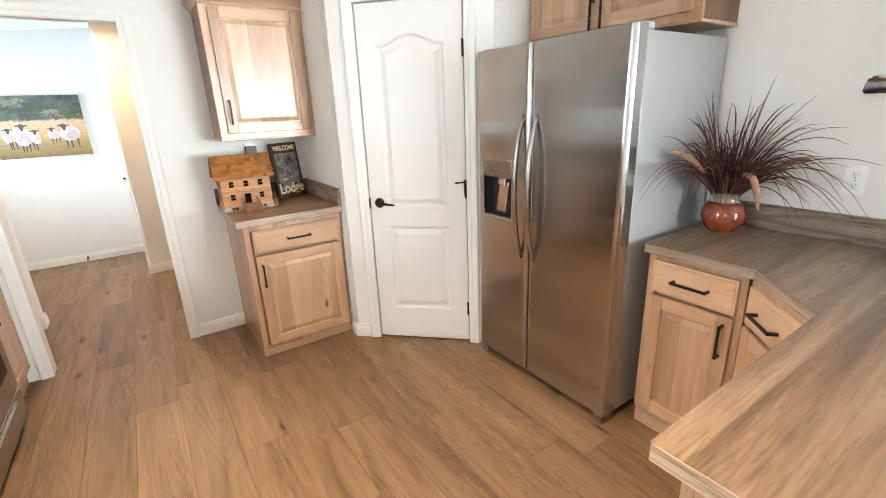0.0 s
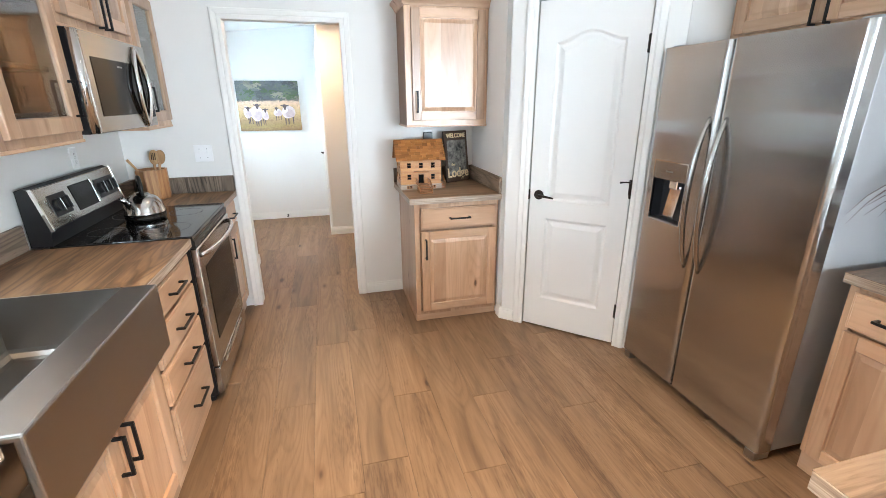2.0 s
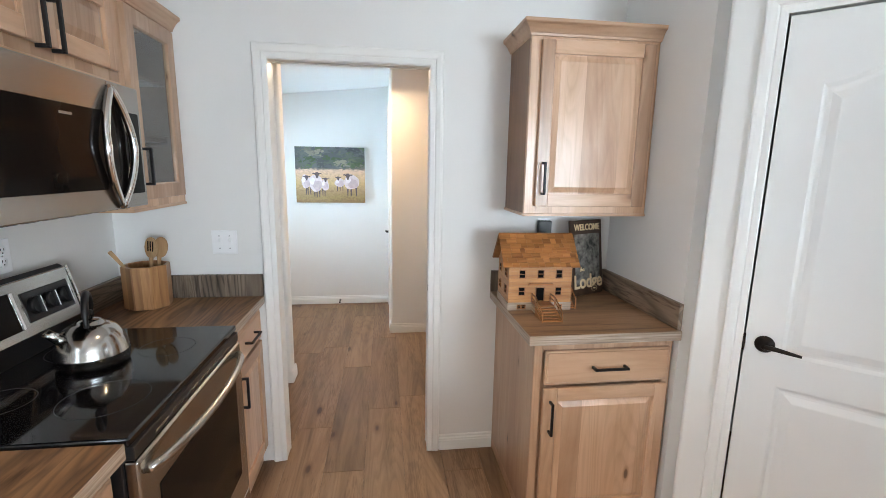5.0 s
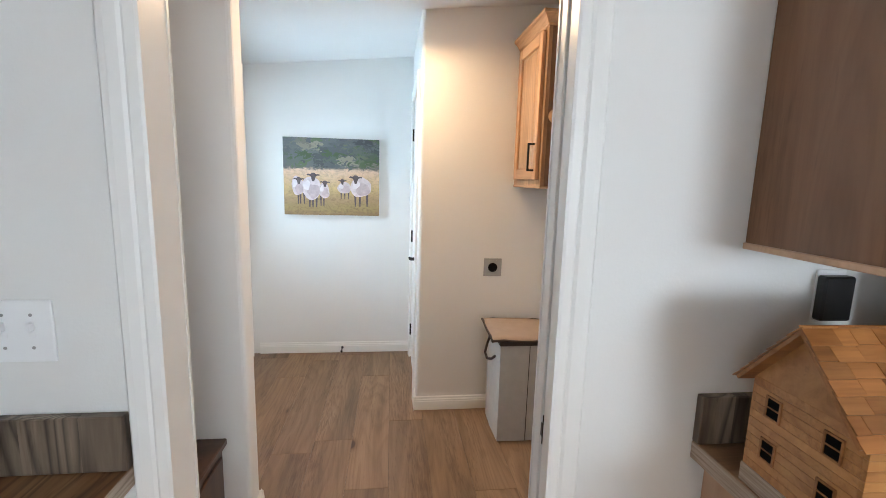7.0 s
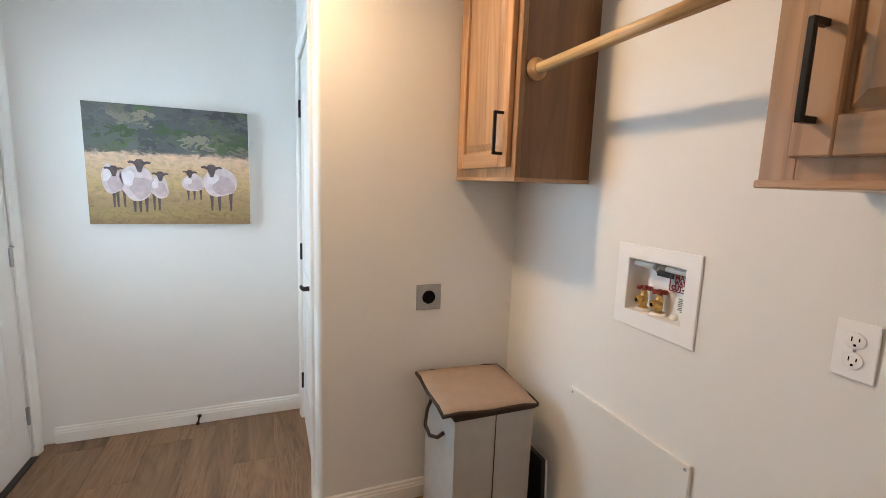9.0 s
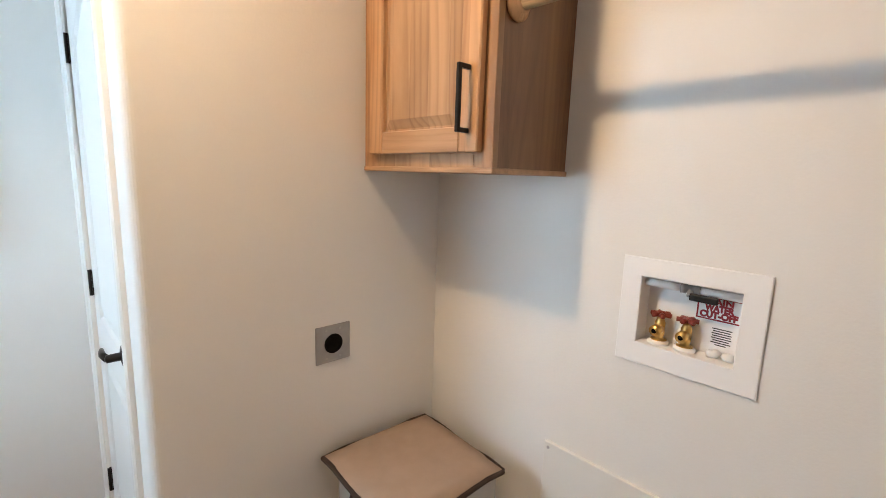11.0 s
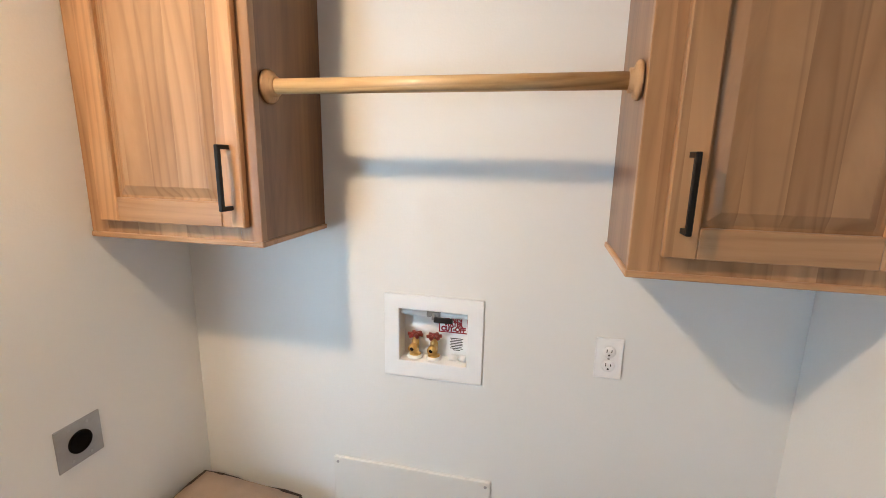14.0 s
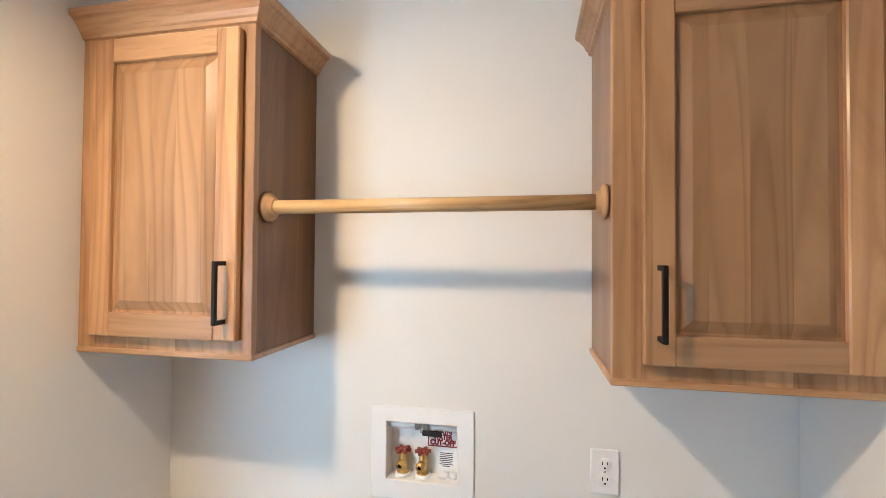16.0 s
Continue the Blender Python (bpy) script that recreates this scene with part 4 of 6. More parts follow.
upper_cabinet(pose(KX, 2.240, 0, 0, 0, 90), 0.758, KX - WX0, 1.805, 2.115, [(0.028, 0.376, ("r", 1.905)), (0.380, 0.730, ("l", 1.905))], alder_z, alder_x, "short light alder wall cabinet above the microwave", LG, left=0, right=0)
upper_cabinet(pose(KX, 3.000, 0, 0, 0, 90), BACK - 3.002, KX - WX0, 1.360, 2.115, [(0.028, 0.400, ("l", 1.53))], alder_z, alder_x, "narrow light alder wall cabinet with a glass door", LG, glazed=True)
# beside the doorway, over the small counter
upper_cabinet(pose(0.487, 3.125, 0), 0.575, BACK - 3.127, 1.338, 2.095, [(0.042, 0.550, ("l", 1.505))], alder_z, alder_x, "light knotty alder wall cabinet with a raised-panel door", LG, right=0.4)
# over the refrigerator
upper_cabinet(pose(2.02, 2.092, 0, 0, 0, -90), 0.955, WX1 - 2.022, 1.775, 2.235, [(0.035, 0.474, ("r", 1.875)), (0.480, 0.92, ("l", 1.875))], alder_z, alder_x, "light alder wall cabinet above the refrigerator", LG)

FX = -0.755
dw = 2.228 - 1.662
base_cabinet(pose(FX, 1.662, 0, 0, 0, 90), dw, FX - WX0, [(0.03, dw - 0.025, 0.715, 0.845), (0.03, dw - 0.025, 0.545, 0.700), (0.03, dw - 0.025, 0.380, 0.530), (0.03, dw - 0.025, 0.110, 0.365)], [], alder_z, alder_x, "light knotty alder base cabinet with four drawers", LG)
base_cabinet(pose(FX, 0.895, 0, 0, 0, 90), 0.765, FX - WX0, [], [(0.03, 0.380, 0.110, 0.640, ("r", 0.54)), (0.386, 0.735, 0.110, 0.640, ("l", 0.54))], alder_z, alder_x, "light knotty alder sink cabinet with two doors", LG, top=0.665)
base_cabinet(pose(FX, 2.998, 0, 0, 0, 90), BACK - 3.0, FX - WX0, [(0.03, 0.415, 0.705, 0.845)], [(0.03, 0.415, 0.110, 0.690, ("l", 0.59))], alder_z, alder_x, "narrow light alder base cabinet beside the range", LG)
base_cabinet(pose(FX, -0.60, 0, 0, 0, 90), 0.875, FX - WX0, [(0.03, 0.845, 0.705, 0.845)], [(0.03, 0.435, 0.110, 0.690, ("r", 0.59)), (0.44, 0.845, 0.110, 0.690, ("l", 0.59))], alder_z, alder_x, "light alder base cabinet beyond the dishwasher", LG)
base_cabinet(pose(0.462, 2.825, 0), 0.595, BACK - 2.827, [(0.042, 0.575, 0.690, 0.835)], [(0.042, 0.575, 0.085, 0.675, ("l", 0.555))], alder_z, alder_x, "light knotty alder base cabinet with one drawer and one door", LG, kick=0.055)

dish = thing("dishwasher", pose(FX - 0.02, 0.282, 0, 0, 0, 90), "stainless dishwasher under the counter beside the sink", "dishwasher")
boxpart("body", dish, black_plastic, 0.004, 0.604, 0.03, 0.58, 0.10, 0.86)
boxpart("door", dish, steel_y, 0.006, 0.602, -0.012, 0.03, 0.115, 0.86, bevel=0.006, seg=2)
bm = bmesh.new()
tube(bm, [(0.06, -0.012, 0.79), (0.07, -0.05, 0.79), (0.538, -0.05, 0.79), (0.548, -0.012, 0.79)], 0.010, 10)
part("handle", bm, steel_y, dish, "", True)


def counter(name, outline, mtop, label, z1=0.910, t=0.040):
    """A worktop: laminate top sheet over a grey-brown edge."""
    c = thing(name, pose(0, 0, 0), label, "counter")
    bm = bmesh.new()
    prism(bm, outline, z1 - t, z1 - 0.0012, 0.0015)
    part("edge", bm, counter_edge, c, "greyish laminate edge")
    bm = bmesh.new()
    cx = sum(p[0] for p in outline) / len(outline)
    cy = sum(p[1] for p in outline) / len(outline)
    prism(bm, [(x + (0.0015 if x < cx else -0.0015), y + (0.0015 if y < cy else -0.0015)) for x, y in outline], z1 - 0.002, z1)
    part("top_sheet", bm, mtop, c)
    return c


CF = -0.718
counter("worktop", [(WX0 + 0.001, 1.660), (CF, 1.660), (CF, 2.230), (WX0 + 0.001, 2.230)], counter_y, "wood-look laminate worktop between the sink and the range")
counter("worktop", [(WX0 + 0.001, 2.998), (CF, 2.998), (CF, BACK - 0.001), (WX0 + 0.001, BACK - 0.001)], counter_y, "wood-look laminate worktop in the corner beside the range")
counter("worktop", [(WX0 + 0.001, -0.60), (CF, -0.60), (CF, 0.888), (WX0 + 0.001, 0.888)], counter_y, "wood-look laminate worktop over the dishwasher")
counter("worktop", [(WX0 + 0.001, 0.890), (-1.205, 0.890), (-1.205, 1.658), (WX0 + 0.001, 1.658)], counter_y, "strip of laminate worktop behind the sink")
counter("worktop", [(0.425, 2.783), (1.063, 2.783), (1.063, BACK - 0.001), (0.425, BACK - 0.001)], counter_small, "small wood-look laminate worktop beside the doorway")
counter("worktop", [(1.735, 1.105), (1.735, 0.690), (1.493, 0.442), (0.690, 0.438), (0.690, -0.33), (WX1 - 0.001, -0.33), (WX1 - 0.001, 1.105)], counter_x, "wood-look laminate peninsula worktop with a cut corner")


def splash(material, *dims):
    bm = bmesh.new()
    box(bm, *dims, bevel=0.002)
    return solid("backsplash", bm, material, "low weathered-wood laminate backsplash", "backsplash")


splash(splash_x, WX0 + 0.024, CF - 0.0, BACK - 0.022, BACK - 0.001, 0.9105, 1.020)
splash(splash_y, WX0 + 0.001, WX0 + 0.022, 2.998, BACK - 0.001, 0.9105, 1.020)
splash(splash_y, WX0 + 0.001, WX0 + 0.022, -0.6, 2.230, 0.9105, 1.020)
splash(splash_x, 0.425, 1.042, BACK - 0.022, BACK - 0.001, 0.9105, 1.020)
splash(splash_y, 1.044, 1.063, 2.790, BACK - 0.001, 0.9105, 1.020)
splash(splash_y, WX1 - 0.022, WX1 - 0.001, -0.33, 1.105, 0.9105, 1.020)

# peninsula cabinets
base_cabinet(pose(1.775, 1.100, 0, 0, 0, -90), 0.385, WX1 - 1.777, [(0.03, 0.36, 0.700, 0.842)], [(0.03, 0.36, 0.110, 0.685, ("r", 0.59))], alder_z, alder_x, "light alder base cabinet beside the refrigerator", LG)
_dg = pose(1.772, 0.705, 0, 0, 0, -135)
base_cabinet(_dg, 0.36, 0.25, [(0.025, 0.335, 0.700, 0.842)], [(0.025, 0.335, 0.110, 0.685, ("r", 0.59))], alder_z, alder_x, "light alder corner base cabinet set at an angle", LG)
base_cabinet(pose(1.510, 0.405, 0, 0, 0, 180), 0.745, 0.68, [(0.03, 0.715, 0.700, 0.842)], [(0.03, 0.37, 0.110, 0.685, ("r", 0.59)), (0.376, 0.715, 0.110, 0.685, ("l", 0.59))], alder_z, alder_x, "light alder peninsula base cabinet", LG)
bm = bmesh.new()
box(bm, 1.80, 2.32, -0.28, 0.66, 0.0, 0.868)
solid("base_cabinet", bm, alder_z, "light alder corner base cabinet under the peninsula", "base cabinet", group=LG)

# apron sink
sink = thing("farmhouse_sink", pose(0, 0, 0), "brushed stainless apron-front sink, empty", "sink")
SX0, SX1, SY0, SY1, ST = -1.200, -0.682, 0.893, 1.656, 0.914
BX0, BX1, BY0, BY1, BZ = -1.165, -0.795, 0.945, 1.648, 0.700
bm = bmesh.new()
box(bm, SX0, BX0, SY0, SY1, 0.895, ST)
box(bm, BX0, BX1, SY0, BY0, 0.895, ST)
box(bm, BX0, BX1, BY1, SY1, 0.895, ST)
box(bm, BX1, SX1, SY0, SY1, 0.895, ST, bevel=0.006, seg=2)
part("rim", bm, steel_sink, sink)
bm = bmesh.new()
box(bm, SX1 - 0.022, SX1, SY0, SY1, 0.672, 0.908, bevel=0.007, seg=3)
part("apron", bm, steel_sink, sink)
bm = bmesh.new()
_lp = []
for o, i, z in ((0.004, 0, 0.897), (0.004, 0, BZ - 0.004), (-0.03, 0, BZ - 0.006), (-0.03, 0, BZ - 0.002), (-0.016, 0, BZ + 0.003), (-0.004, 0, BZ + 0.016), (0.0, 0, BZ + 0.03), (0.0, 0, 0.897)):
    _lp.append([bm.verts.new(q) for q in ((BX0 - o, BY0 - o, z), (BX1 + o, BY0 - o, z), (BX1 + o, BY1 + o, z), (BX0 - o, BY1 + o, z))])
for q0, q1 in zip(_lp, _lp[1:] + _lp[:1]):
    for i in range(4):
        bm.faces.new((q0[i], q0[(i + 1) % 4], q1[(i + 1) % 4], q1[i]))
bm.faces.new(_lp[3])
part("basin", bm, steel_sink, sink)
bm = bmesh.new()
lathe(bm, [(0.055, 0.0), (0.055, 0.004), (0.046, 0.006), (0.040, 0.002), (0.012, 0.003), (0.010, 0.010)], Matrix.Translation((-0.98, 1.30, BZ + 0.0005)), 28)
part("drain", bm, chrome, sink, "round chrome drain", True)

# range
rng = thing("range", pose(-0.735, 2.238, 0, 0, 0, 90), "stainless electric range with a black glass cooktop", "range")
RW = 0.752
boxpart("body", rng, black_plastic, 0.0, RW, 0.0, 0.610, 0.03, 0.893, bevel=0.003)
boxpart("cooktop", rng, cooktop_glass, -0.002, RW + 0.002, -0.022, 0.545, 0.894, 0.917, bevel=0.005, seg=2)
for bx, by, br in ((0.20, 0.14, 0.105), (0.55, 0.14, 0.085), (0.20, 0.40, 0.08), (0.55, 0.40, 0.105)):
    bm = bmesh.new()
    tube(bm, [(bx + br * math.cos(a * math.pi / 24), by + br * math.sin(a * math.pi / 24), 0.9166) for a in range(49)], 0.0011, 4)
    part("burner_ring", bm, plain("grey_burner_line", (0.03, 0.03, 0.03), 0.4), rng, "thin grey burner ring")
bm = bmesh.new()
box(bm, 0.004, RW - 0.004, -0.034, 0.0, 0.205, 0.852, bevel=0.006, seg=2)
od = part("oven_door", bm, steel_y, rng)
boxpart("window", od, oven_glass, 0.085, RW - 0.085, -0.0365, -0.033, 0.325, 0.735, bevel=0.002, label="dark oven glass")
bm = bmesh.new()
_arc = [(0.035 + (RW - 0.07) * i / 20, -0.036 - 0.052 * (1 - (2 * i / 20 - 1) ** 2) ** 0.6, 0.812) for i in range(21)]
tube(bm, _arc, 0.0125, 12)
part("handle", bm, steel_y, od, "bowed steel bar", True)
bm = bmesh.new()
box(bm, 0.004, RW - 0.004, -0.034, 0.0, 0.045, 0.198, bevel=0.005, seg=2)
dr = part("storage_drawer", bm, steel_y, rng)
boxpart("grip", dr, satin_nickel, 0.12, RW - 0.12, -0.041, -0.033, 0.165, 0.178, bevel=0.003)
boxpart("vent_strip", rng, black_plastic, 0.004, RW - 0.004, -0.028, 0.0, 0.856, 0.892, bevel=0.002)
for k in range(6):
    boxpart("vent_slot", rng, steel_y, 0.10 + 0.095 * k, 0.17 + 0.095 * k, -0.0295, -0.027, 0.868, 0.874)
for x in (0.01, RW - 0.04):
    boxpart("foot", rng, black_plastic, x, x + 0.03, 0.02, 0.06, 0.0, 0.031)
# slanting backguard
bm = bmesh.new()
_m = Matrix(((0, 0, 1, 0.0), (1, 0, 0, 0), (0, 1, 0, 0), (0, 0, 0, 1)))
sweep(bm, [(0.530, 0.915), (0.612, 0.915), (0.612, 1.165), (0.585, 1.175), (0.565, 1.165), (0.522, 0.985)], _m, RW)
bg = part("backguard", bm, black_plastic, rng, "black backguard")
TILTED = Matrix.Translation((0, 0.5425, 1.075)) @ pose(0, 0, 0, -13.4)


def on_console(name, material, *dims, bevel=0.0, parent=bg):
    bm = bmesh.new()
    box(bm, *dims, bevel=bevel, seg=2)
    bmesh.ops.transform(bm, matrix=TILTED, verts=bm.verts[:])
    return part(name, bm, material, parent)


con = on_console("console", steel_y, 0.012, RW - 0.012, -0.010, 0.004, -0.092, 0.093, bevel=0.004)
for x in (0.0, RW - 0.010):
    on_console("end_cap", chrome, x, x + 0.010, -0.013, 0.004, -0.096, 0.096, bevel=0.002)
on_console("display", oven_glass, 0.270, 0.470, -0.0125, -0.009, -0.062, 0.062, bevel=0.001, parent=con)
on_console("display_bar", chrome, 0.474, 0.484, -0.0135, -0.009, -0.062, 0.062, bevel=0.001, parent=con)
for x0, n in ((0.075, 2), (0.508, 3)):
    on_console("knob_plate", black_plastic, x0, x0 + 0.066 * n + 0.012, -0.0125, -0.009, -0.050, 0.050, bevel=0.003, parent=con)
    for i in range(n):
        bm = bmesh.new()
        lathe(bm, [(0.030, 0.0), (0.029, 0.012), (0.025, 0.016), (0.004, 0.017)], Matrix.Translation((x0 + 0.039 + 0.066 * i, -0.0125, 0)) @ pose(0, 0, 0, 90), 22)
        box(bm, x0 + 0.034 + 0.066 * i, x0 + 0.044 + 0.066 * i, -0.040, -0.026, -0.029, 0.029, bevel=0.002)
        bmesh.ops.transform(bm, matrix=TILTED, verts=bm.verts[:])
        kn = part("knob", bm, black_plastic, rng, "black control knob")
        bm = bmesh.new()
        box(bm, x0 + 0.037 + 0.066 * i, x0 + 0.041 + 0.066 * i, -0.0412, -0.0395, -0.028, 0.028)
        bmesh.ops.transform(bm, matrix=TILTED, verts=bm.verts[:])
        part("pointer", bm, chrome, kn)

# microwave over the range
mw = thing("microwave", pose(-1.015, 2.243, 0, 0, 0, 90), "stainless over-the-range microwave with a lens-shaped handle", "microwave")
MW, MZ0, MZ1 = 0.752, 1.388, 1.800
boxpart("body", mw, black_plastic, 0.0, MW, 0.0, 0.352, MZ0, MZ1, bevel=0.003)
boxpart("door", mw, steel_y, 0.030, 0.565, -0.028, 0.0, MZ0 + 0.004, MZ1 - 0.003, bevel=0.004, seg=2)
boxpart("control_panel", mw, steel_y, 0.567, MW - 0.002, -0.026, 0.0, MZ0 + 0.004, MZ1 - 0.003, bevel=0.004, seg=2)
bm = bmesh.new()
tube(bm, [(0.022, -0.006, MZ0 + 0.003), (0.022, -0.006, MZ1 - 0.003)], 0.0225, 18)
part("edge_column", bm, chrome, mw, "polished rounded edge", True)
boxpart("window", mw, oven_glass, 0.085, 0.520, -0.0302, -0.027, MZ0 + 0.070, MZ1 - 0.100, bevel=0.001, label="dark door glass")
boxpart("mark", mw, satin_nickel, 0.335, 0.385, -0.0312, -0.029, MZ1 - 0.130, MZ1 - 0.123)
hz, hh = (MZ0 + MZ1) / 2 - 0.005, 0.188
bm = bmesh.new()
lens = [((1 - (i / 12) ** 2) * 0.074, hz + hh * i / 12) for i in range(-12, 13)]
pts = [(0.575 - w, z) for w, z in lens] + [(0.575 + w, z) for w, z in reversed(lens[1:-1])]
sweep(bm, pts, Matrix(((1, 0, 0, 0), (0, 0, -1, -0.026), (0, 1, 0, 0), (0, 0, 0, 1))), 0.004)
part("handle_back", bm, oven_glass, mw, "dark lens behind the handle")
bm = bmesh.new()
for s in (-1, 1):
    tube(bm, [(0.575 + s * w, -0.032 - 0.018 * (1 - abs(i - 12) / 12) ** 0.6, z) for i, (w, z) in enumerate(lens)], 0.0115, 10)
part("handle", bm, chrome, mw, "two bowed chrome bars", True)
for k in range(9):
    boxpart("vent_slot", mw, black_plastic, 0.06 + 0.07 * k, 0.115 + 0.07 * k, -0.001, 0.002, MZ0 - 0.001, MZ0 + 0.003)
boxpart("button_field", mw, oven_glass, 0.655, MW - 0.02, -0.0285, -0.025, MZ0 + 0.05, MZ1 - 0.09, bevel=0.001, label="dark touch panel")

# refrigerator; own axes: x from the pantry side towards the peninsula
fr = thing("refrigerator", pose(1.612, 2.076, 0, 0, 0, -90), "side-by-side stainless refrigerator with an ice and water dispenser", "refrigerator")
FW = 0.925
boxpart("cabinet", fr, fridge_grey, 0.008, FW - 0.008, 0.085, 0.700, 0.045, 1.735, bevel=0.006, seg=2)
SPLIT = 0.404


def fridge_door(x0, x1, cut=None):
    """A slightly bowed door; cut: x0, x1, z0, z1 of an opening through its skin."""
    bm = bmesh.new()
    z0, z1 = 0.055, 1.752

    def face_y(x):
        return 0.0015

    def slab(a, b, c, e):
        xs = [a + (b - a) * (i / 8) for i in range(9)]
        front = [(x, face_y(x)) for x in xs]
        r = 0.026
        turn = [(r - r * math.cos(q), 0.0015 + r - r * math.sin(q)) for q in [math.pi / 2 * i / 7 for i in range(8)]]
        if a == x0:
            front = [(x0 + u, v) for u, v in turn] + [q for q in front[1:] if q[0] > x0 + r + 0.001]
        if b == x1:
            front = [q for q in front[:-1] if q[0] < x1 - r - 0.001] + [(x1 - u, v) for u, v in reversed(turn)]
        prism(bm, [(a, 0.075)] + front + [(b, 0.075)], c, e)
    if cut:
        slab(x0, x1, z0, cut[2])
        slab(x0, x1, cut[3], z1)
        slab(x0, cut[0], cut[2], cut[3])
        slab(cut[1], x1, cut[2], cut[3])
    else:
        slab(x0, x1, z0, z1)
    return part("door", bm, fridge_steel, fr)


d1 = fridge_door(0.0, SPLIT - 0.003, (0.062, 0.290, 0.905, 1.125))
d2 = fridge_door(SPLIT + 0.003, FW)
boxpart("gasket", fr, black_plastic, 0.01, FW - 0.01, 0.074, 0.087, 0.06, 1.74)
for d, x, s in ((d1, SPLIT - 0.045, 1), (d2, SPLIT + 0.045, -1)):
    bm = bmesh.new()
    zs = [0.715 + 0.72 * i / 20 for i in range(21)]
    tube(bm, [(x, 0.006 - 0.060 * (1 - (2 * i / 20 - 1) ** 2) ** 0.8, z) for i, z in enumerate(zs)], [0.009 + 0.005 * (1 - (2 * i / 20 - 1) ** 2) for i in range(21)], 12)
    part("handle", bm, steel_y, d, "long bowed steel handle", True)
bm = bmesh.new()
for b in ((0.060, 0.066, 0.90, 1.215), (0.286, 0.292, 0.90, 1.215), (0.066, 0.286, 0.90, 0.906), (0.066, 0.286, 1.209, 1.215)):
    box(bm, b[0], b[1], -0.004, 0.012, b[2], b[3])
part("dispenser", bm, chrome, d1, "")
boxpart("dispenser_panel", d1, steel_y, 0.066, 0.286, -0.003, 0.012, 1.120, 1.209, bevel=0.001)
bm = bmesh.new()
box(bm, 0.062, 0.290, 0.066, 0.072, 0.905, 1.125)
box(bm, 0.062, 0.066, 0.004, 0.066, 0.905, 1.125)
box(bm, 0.286, 0.290, 0.004, 0.066, 0.905, 1.125)
box(bm, 0.066, 0.286, 0.004, 0.066, 1.121, 1.125)
part("dispenser_recess", bm, plain("grey_plastic", (0.035, 0.037, 0.042), 0.35), d1, "dark grey recess")
bm = bmesh.new()
sweep(bm, [(0.020, 0.925), (0.014, 0.935), (0.040, 1.090), (0.048, 1.090)], Matrix(((0, 0, 1, 0.150), (1, 0, 0, 0), (0, 1, 0, 0), (0, 0, 0, 1))), 0.072)
box(bm, 0.160, 0.215, 0.016, 0.060, 1.075, 1.121, bevel=0.004)
part("dispenser_paddle", bm, chrome, d1, "chrome paddle")
boxpart("dispenser_tray", d1, satin_nickel, 0.066, 0.286, -0.006, 0.066, 0.900, 0.909, bevel=0.002)
boxpart("nameplate", d1, satin_nickel, 0.150, 0.195, -0.0045, -0.002, 1.160, 1.166)
for x in (0.010, FW - 0.075):
    boxpart("hinge_cover", fr, fridge_grey, x, x + 0.065, 0.040, 0.135, 1.735, 1.764, bevel=0.006)
boxpart("kick_grille", fr, black_plastic, 0.03, FW - 0.03, 0.06, 0.10, 0.012, 0.05)
for x in (0.015, FW - 0.065):
    boxpart("foot", fr, satin_nickel, x, x + 0.05, 0.012, 0.10, 0.0, 0.046, bevel=0.004)

# utensil crock
crock = thing("utensil_crock", pose(-1.185, 3.315, 0.910, 0, 0, 12), "octagonal acacia wood utensil crock with wooden spoons", "utensil crock")
bm = bmesh.new()
lathe(bm, [(0.092, 0.001), (0.094, 0.004), (0.094, 0.188), (0.092, 0.190), (0.083, 0.190), (0.082, 0.188), (0.082, 0.060)], pose(0, 0, 0, 0, 0, 22.5), 8)
part("box", bm, crock_wood, crock)
# a dark sheet stands in for the shade deep in the crock
boxpart("shadow_floor", crock, dark_void, -0.06, 0.06, -0.06, 0.06, 0.10, 0.104)


def spoon(x, y, lean, turn, slots):
    m = Matrix.Translation((x, y, 0.10)) @ pose(0, 0, 0, 0, lean, turn)
    bm = bmesh.new()
    tube(bm, [(0, 0, 0), (0, 0, 0.10), (0, 0, 0.125)], [0.007, 0.008, 0.009], 8)
    n = 16
    ell = [(0.031 * math.cos(2 * math.pi * k / n), 0.165 + 0.048 * math.sin(2 * math.pi * k / n)) for k in range(n)]
    sweep(bm, ell, Matrix(((1, 0, 0, 0), (0, 0, 1, -0.004), (0, 1, 0, 0), (0, 0, 0, 1))), 0.009)
    bmesh.ops.transform(bm, matrix=m, verts=bm.verts[:])
    s = part("spoon", bm, spoon_wood, crock, "pale wooden spoon")
    if slots:
        bm = bmesh.new()
        for dx in (-0.012, 0.0, 0.012):
            box(bm, dx - 0.0025, dx + 0.0025, -0.0055, 0.0065, 0.15, 0.195)
        bmesh.ops.transform(bm, matrix=m, verts=bm.verts[:])
        part("slot", bm, dark_void, s)


spoon(0.015, 0.0, 6, -30, True)
spoon(0.030, 0.020, 12, -20, False)
bm = bmesh.new()
tube(bm, [(-0.02, -0.02, 0.10), (-0.075, -0.045, 0.20), (-0.11, -0.06, 0.262)], [0.006, 0.007, 0.009], 8)
part("spatula_handle", bm, spoon_wood, crock, "pale wooden handle")

# kettle
kettle_steel = plain("brushed_kettle_steel", (0.50, 0.49, 0.475), 0.16, 1.0, vary=0.05, scale=20)
ket = thing("kettle", pose(-1.04, 2.675, 0.918), "polished steel whistling kettle with a black handle on the cooktop", "kettle")
bm = bmesh.new()
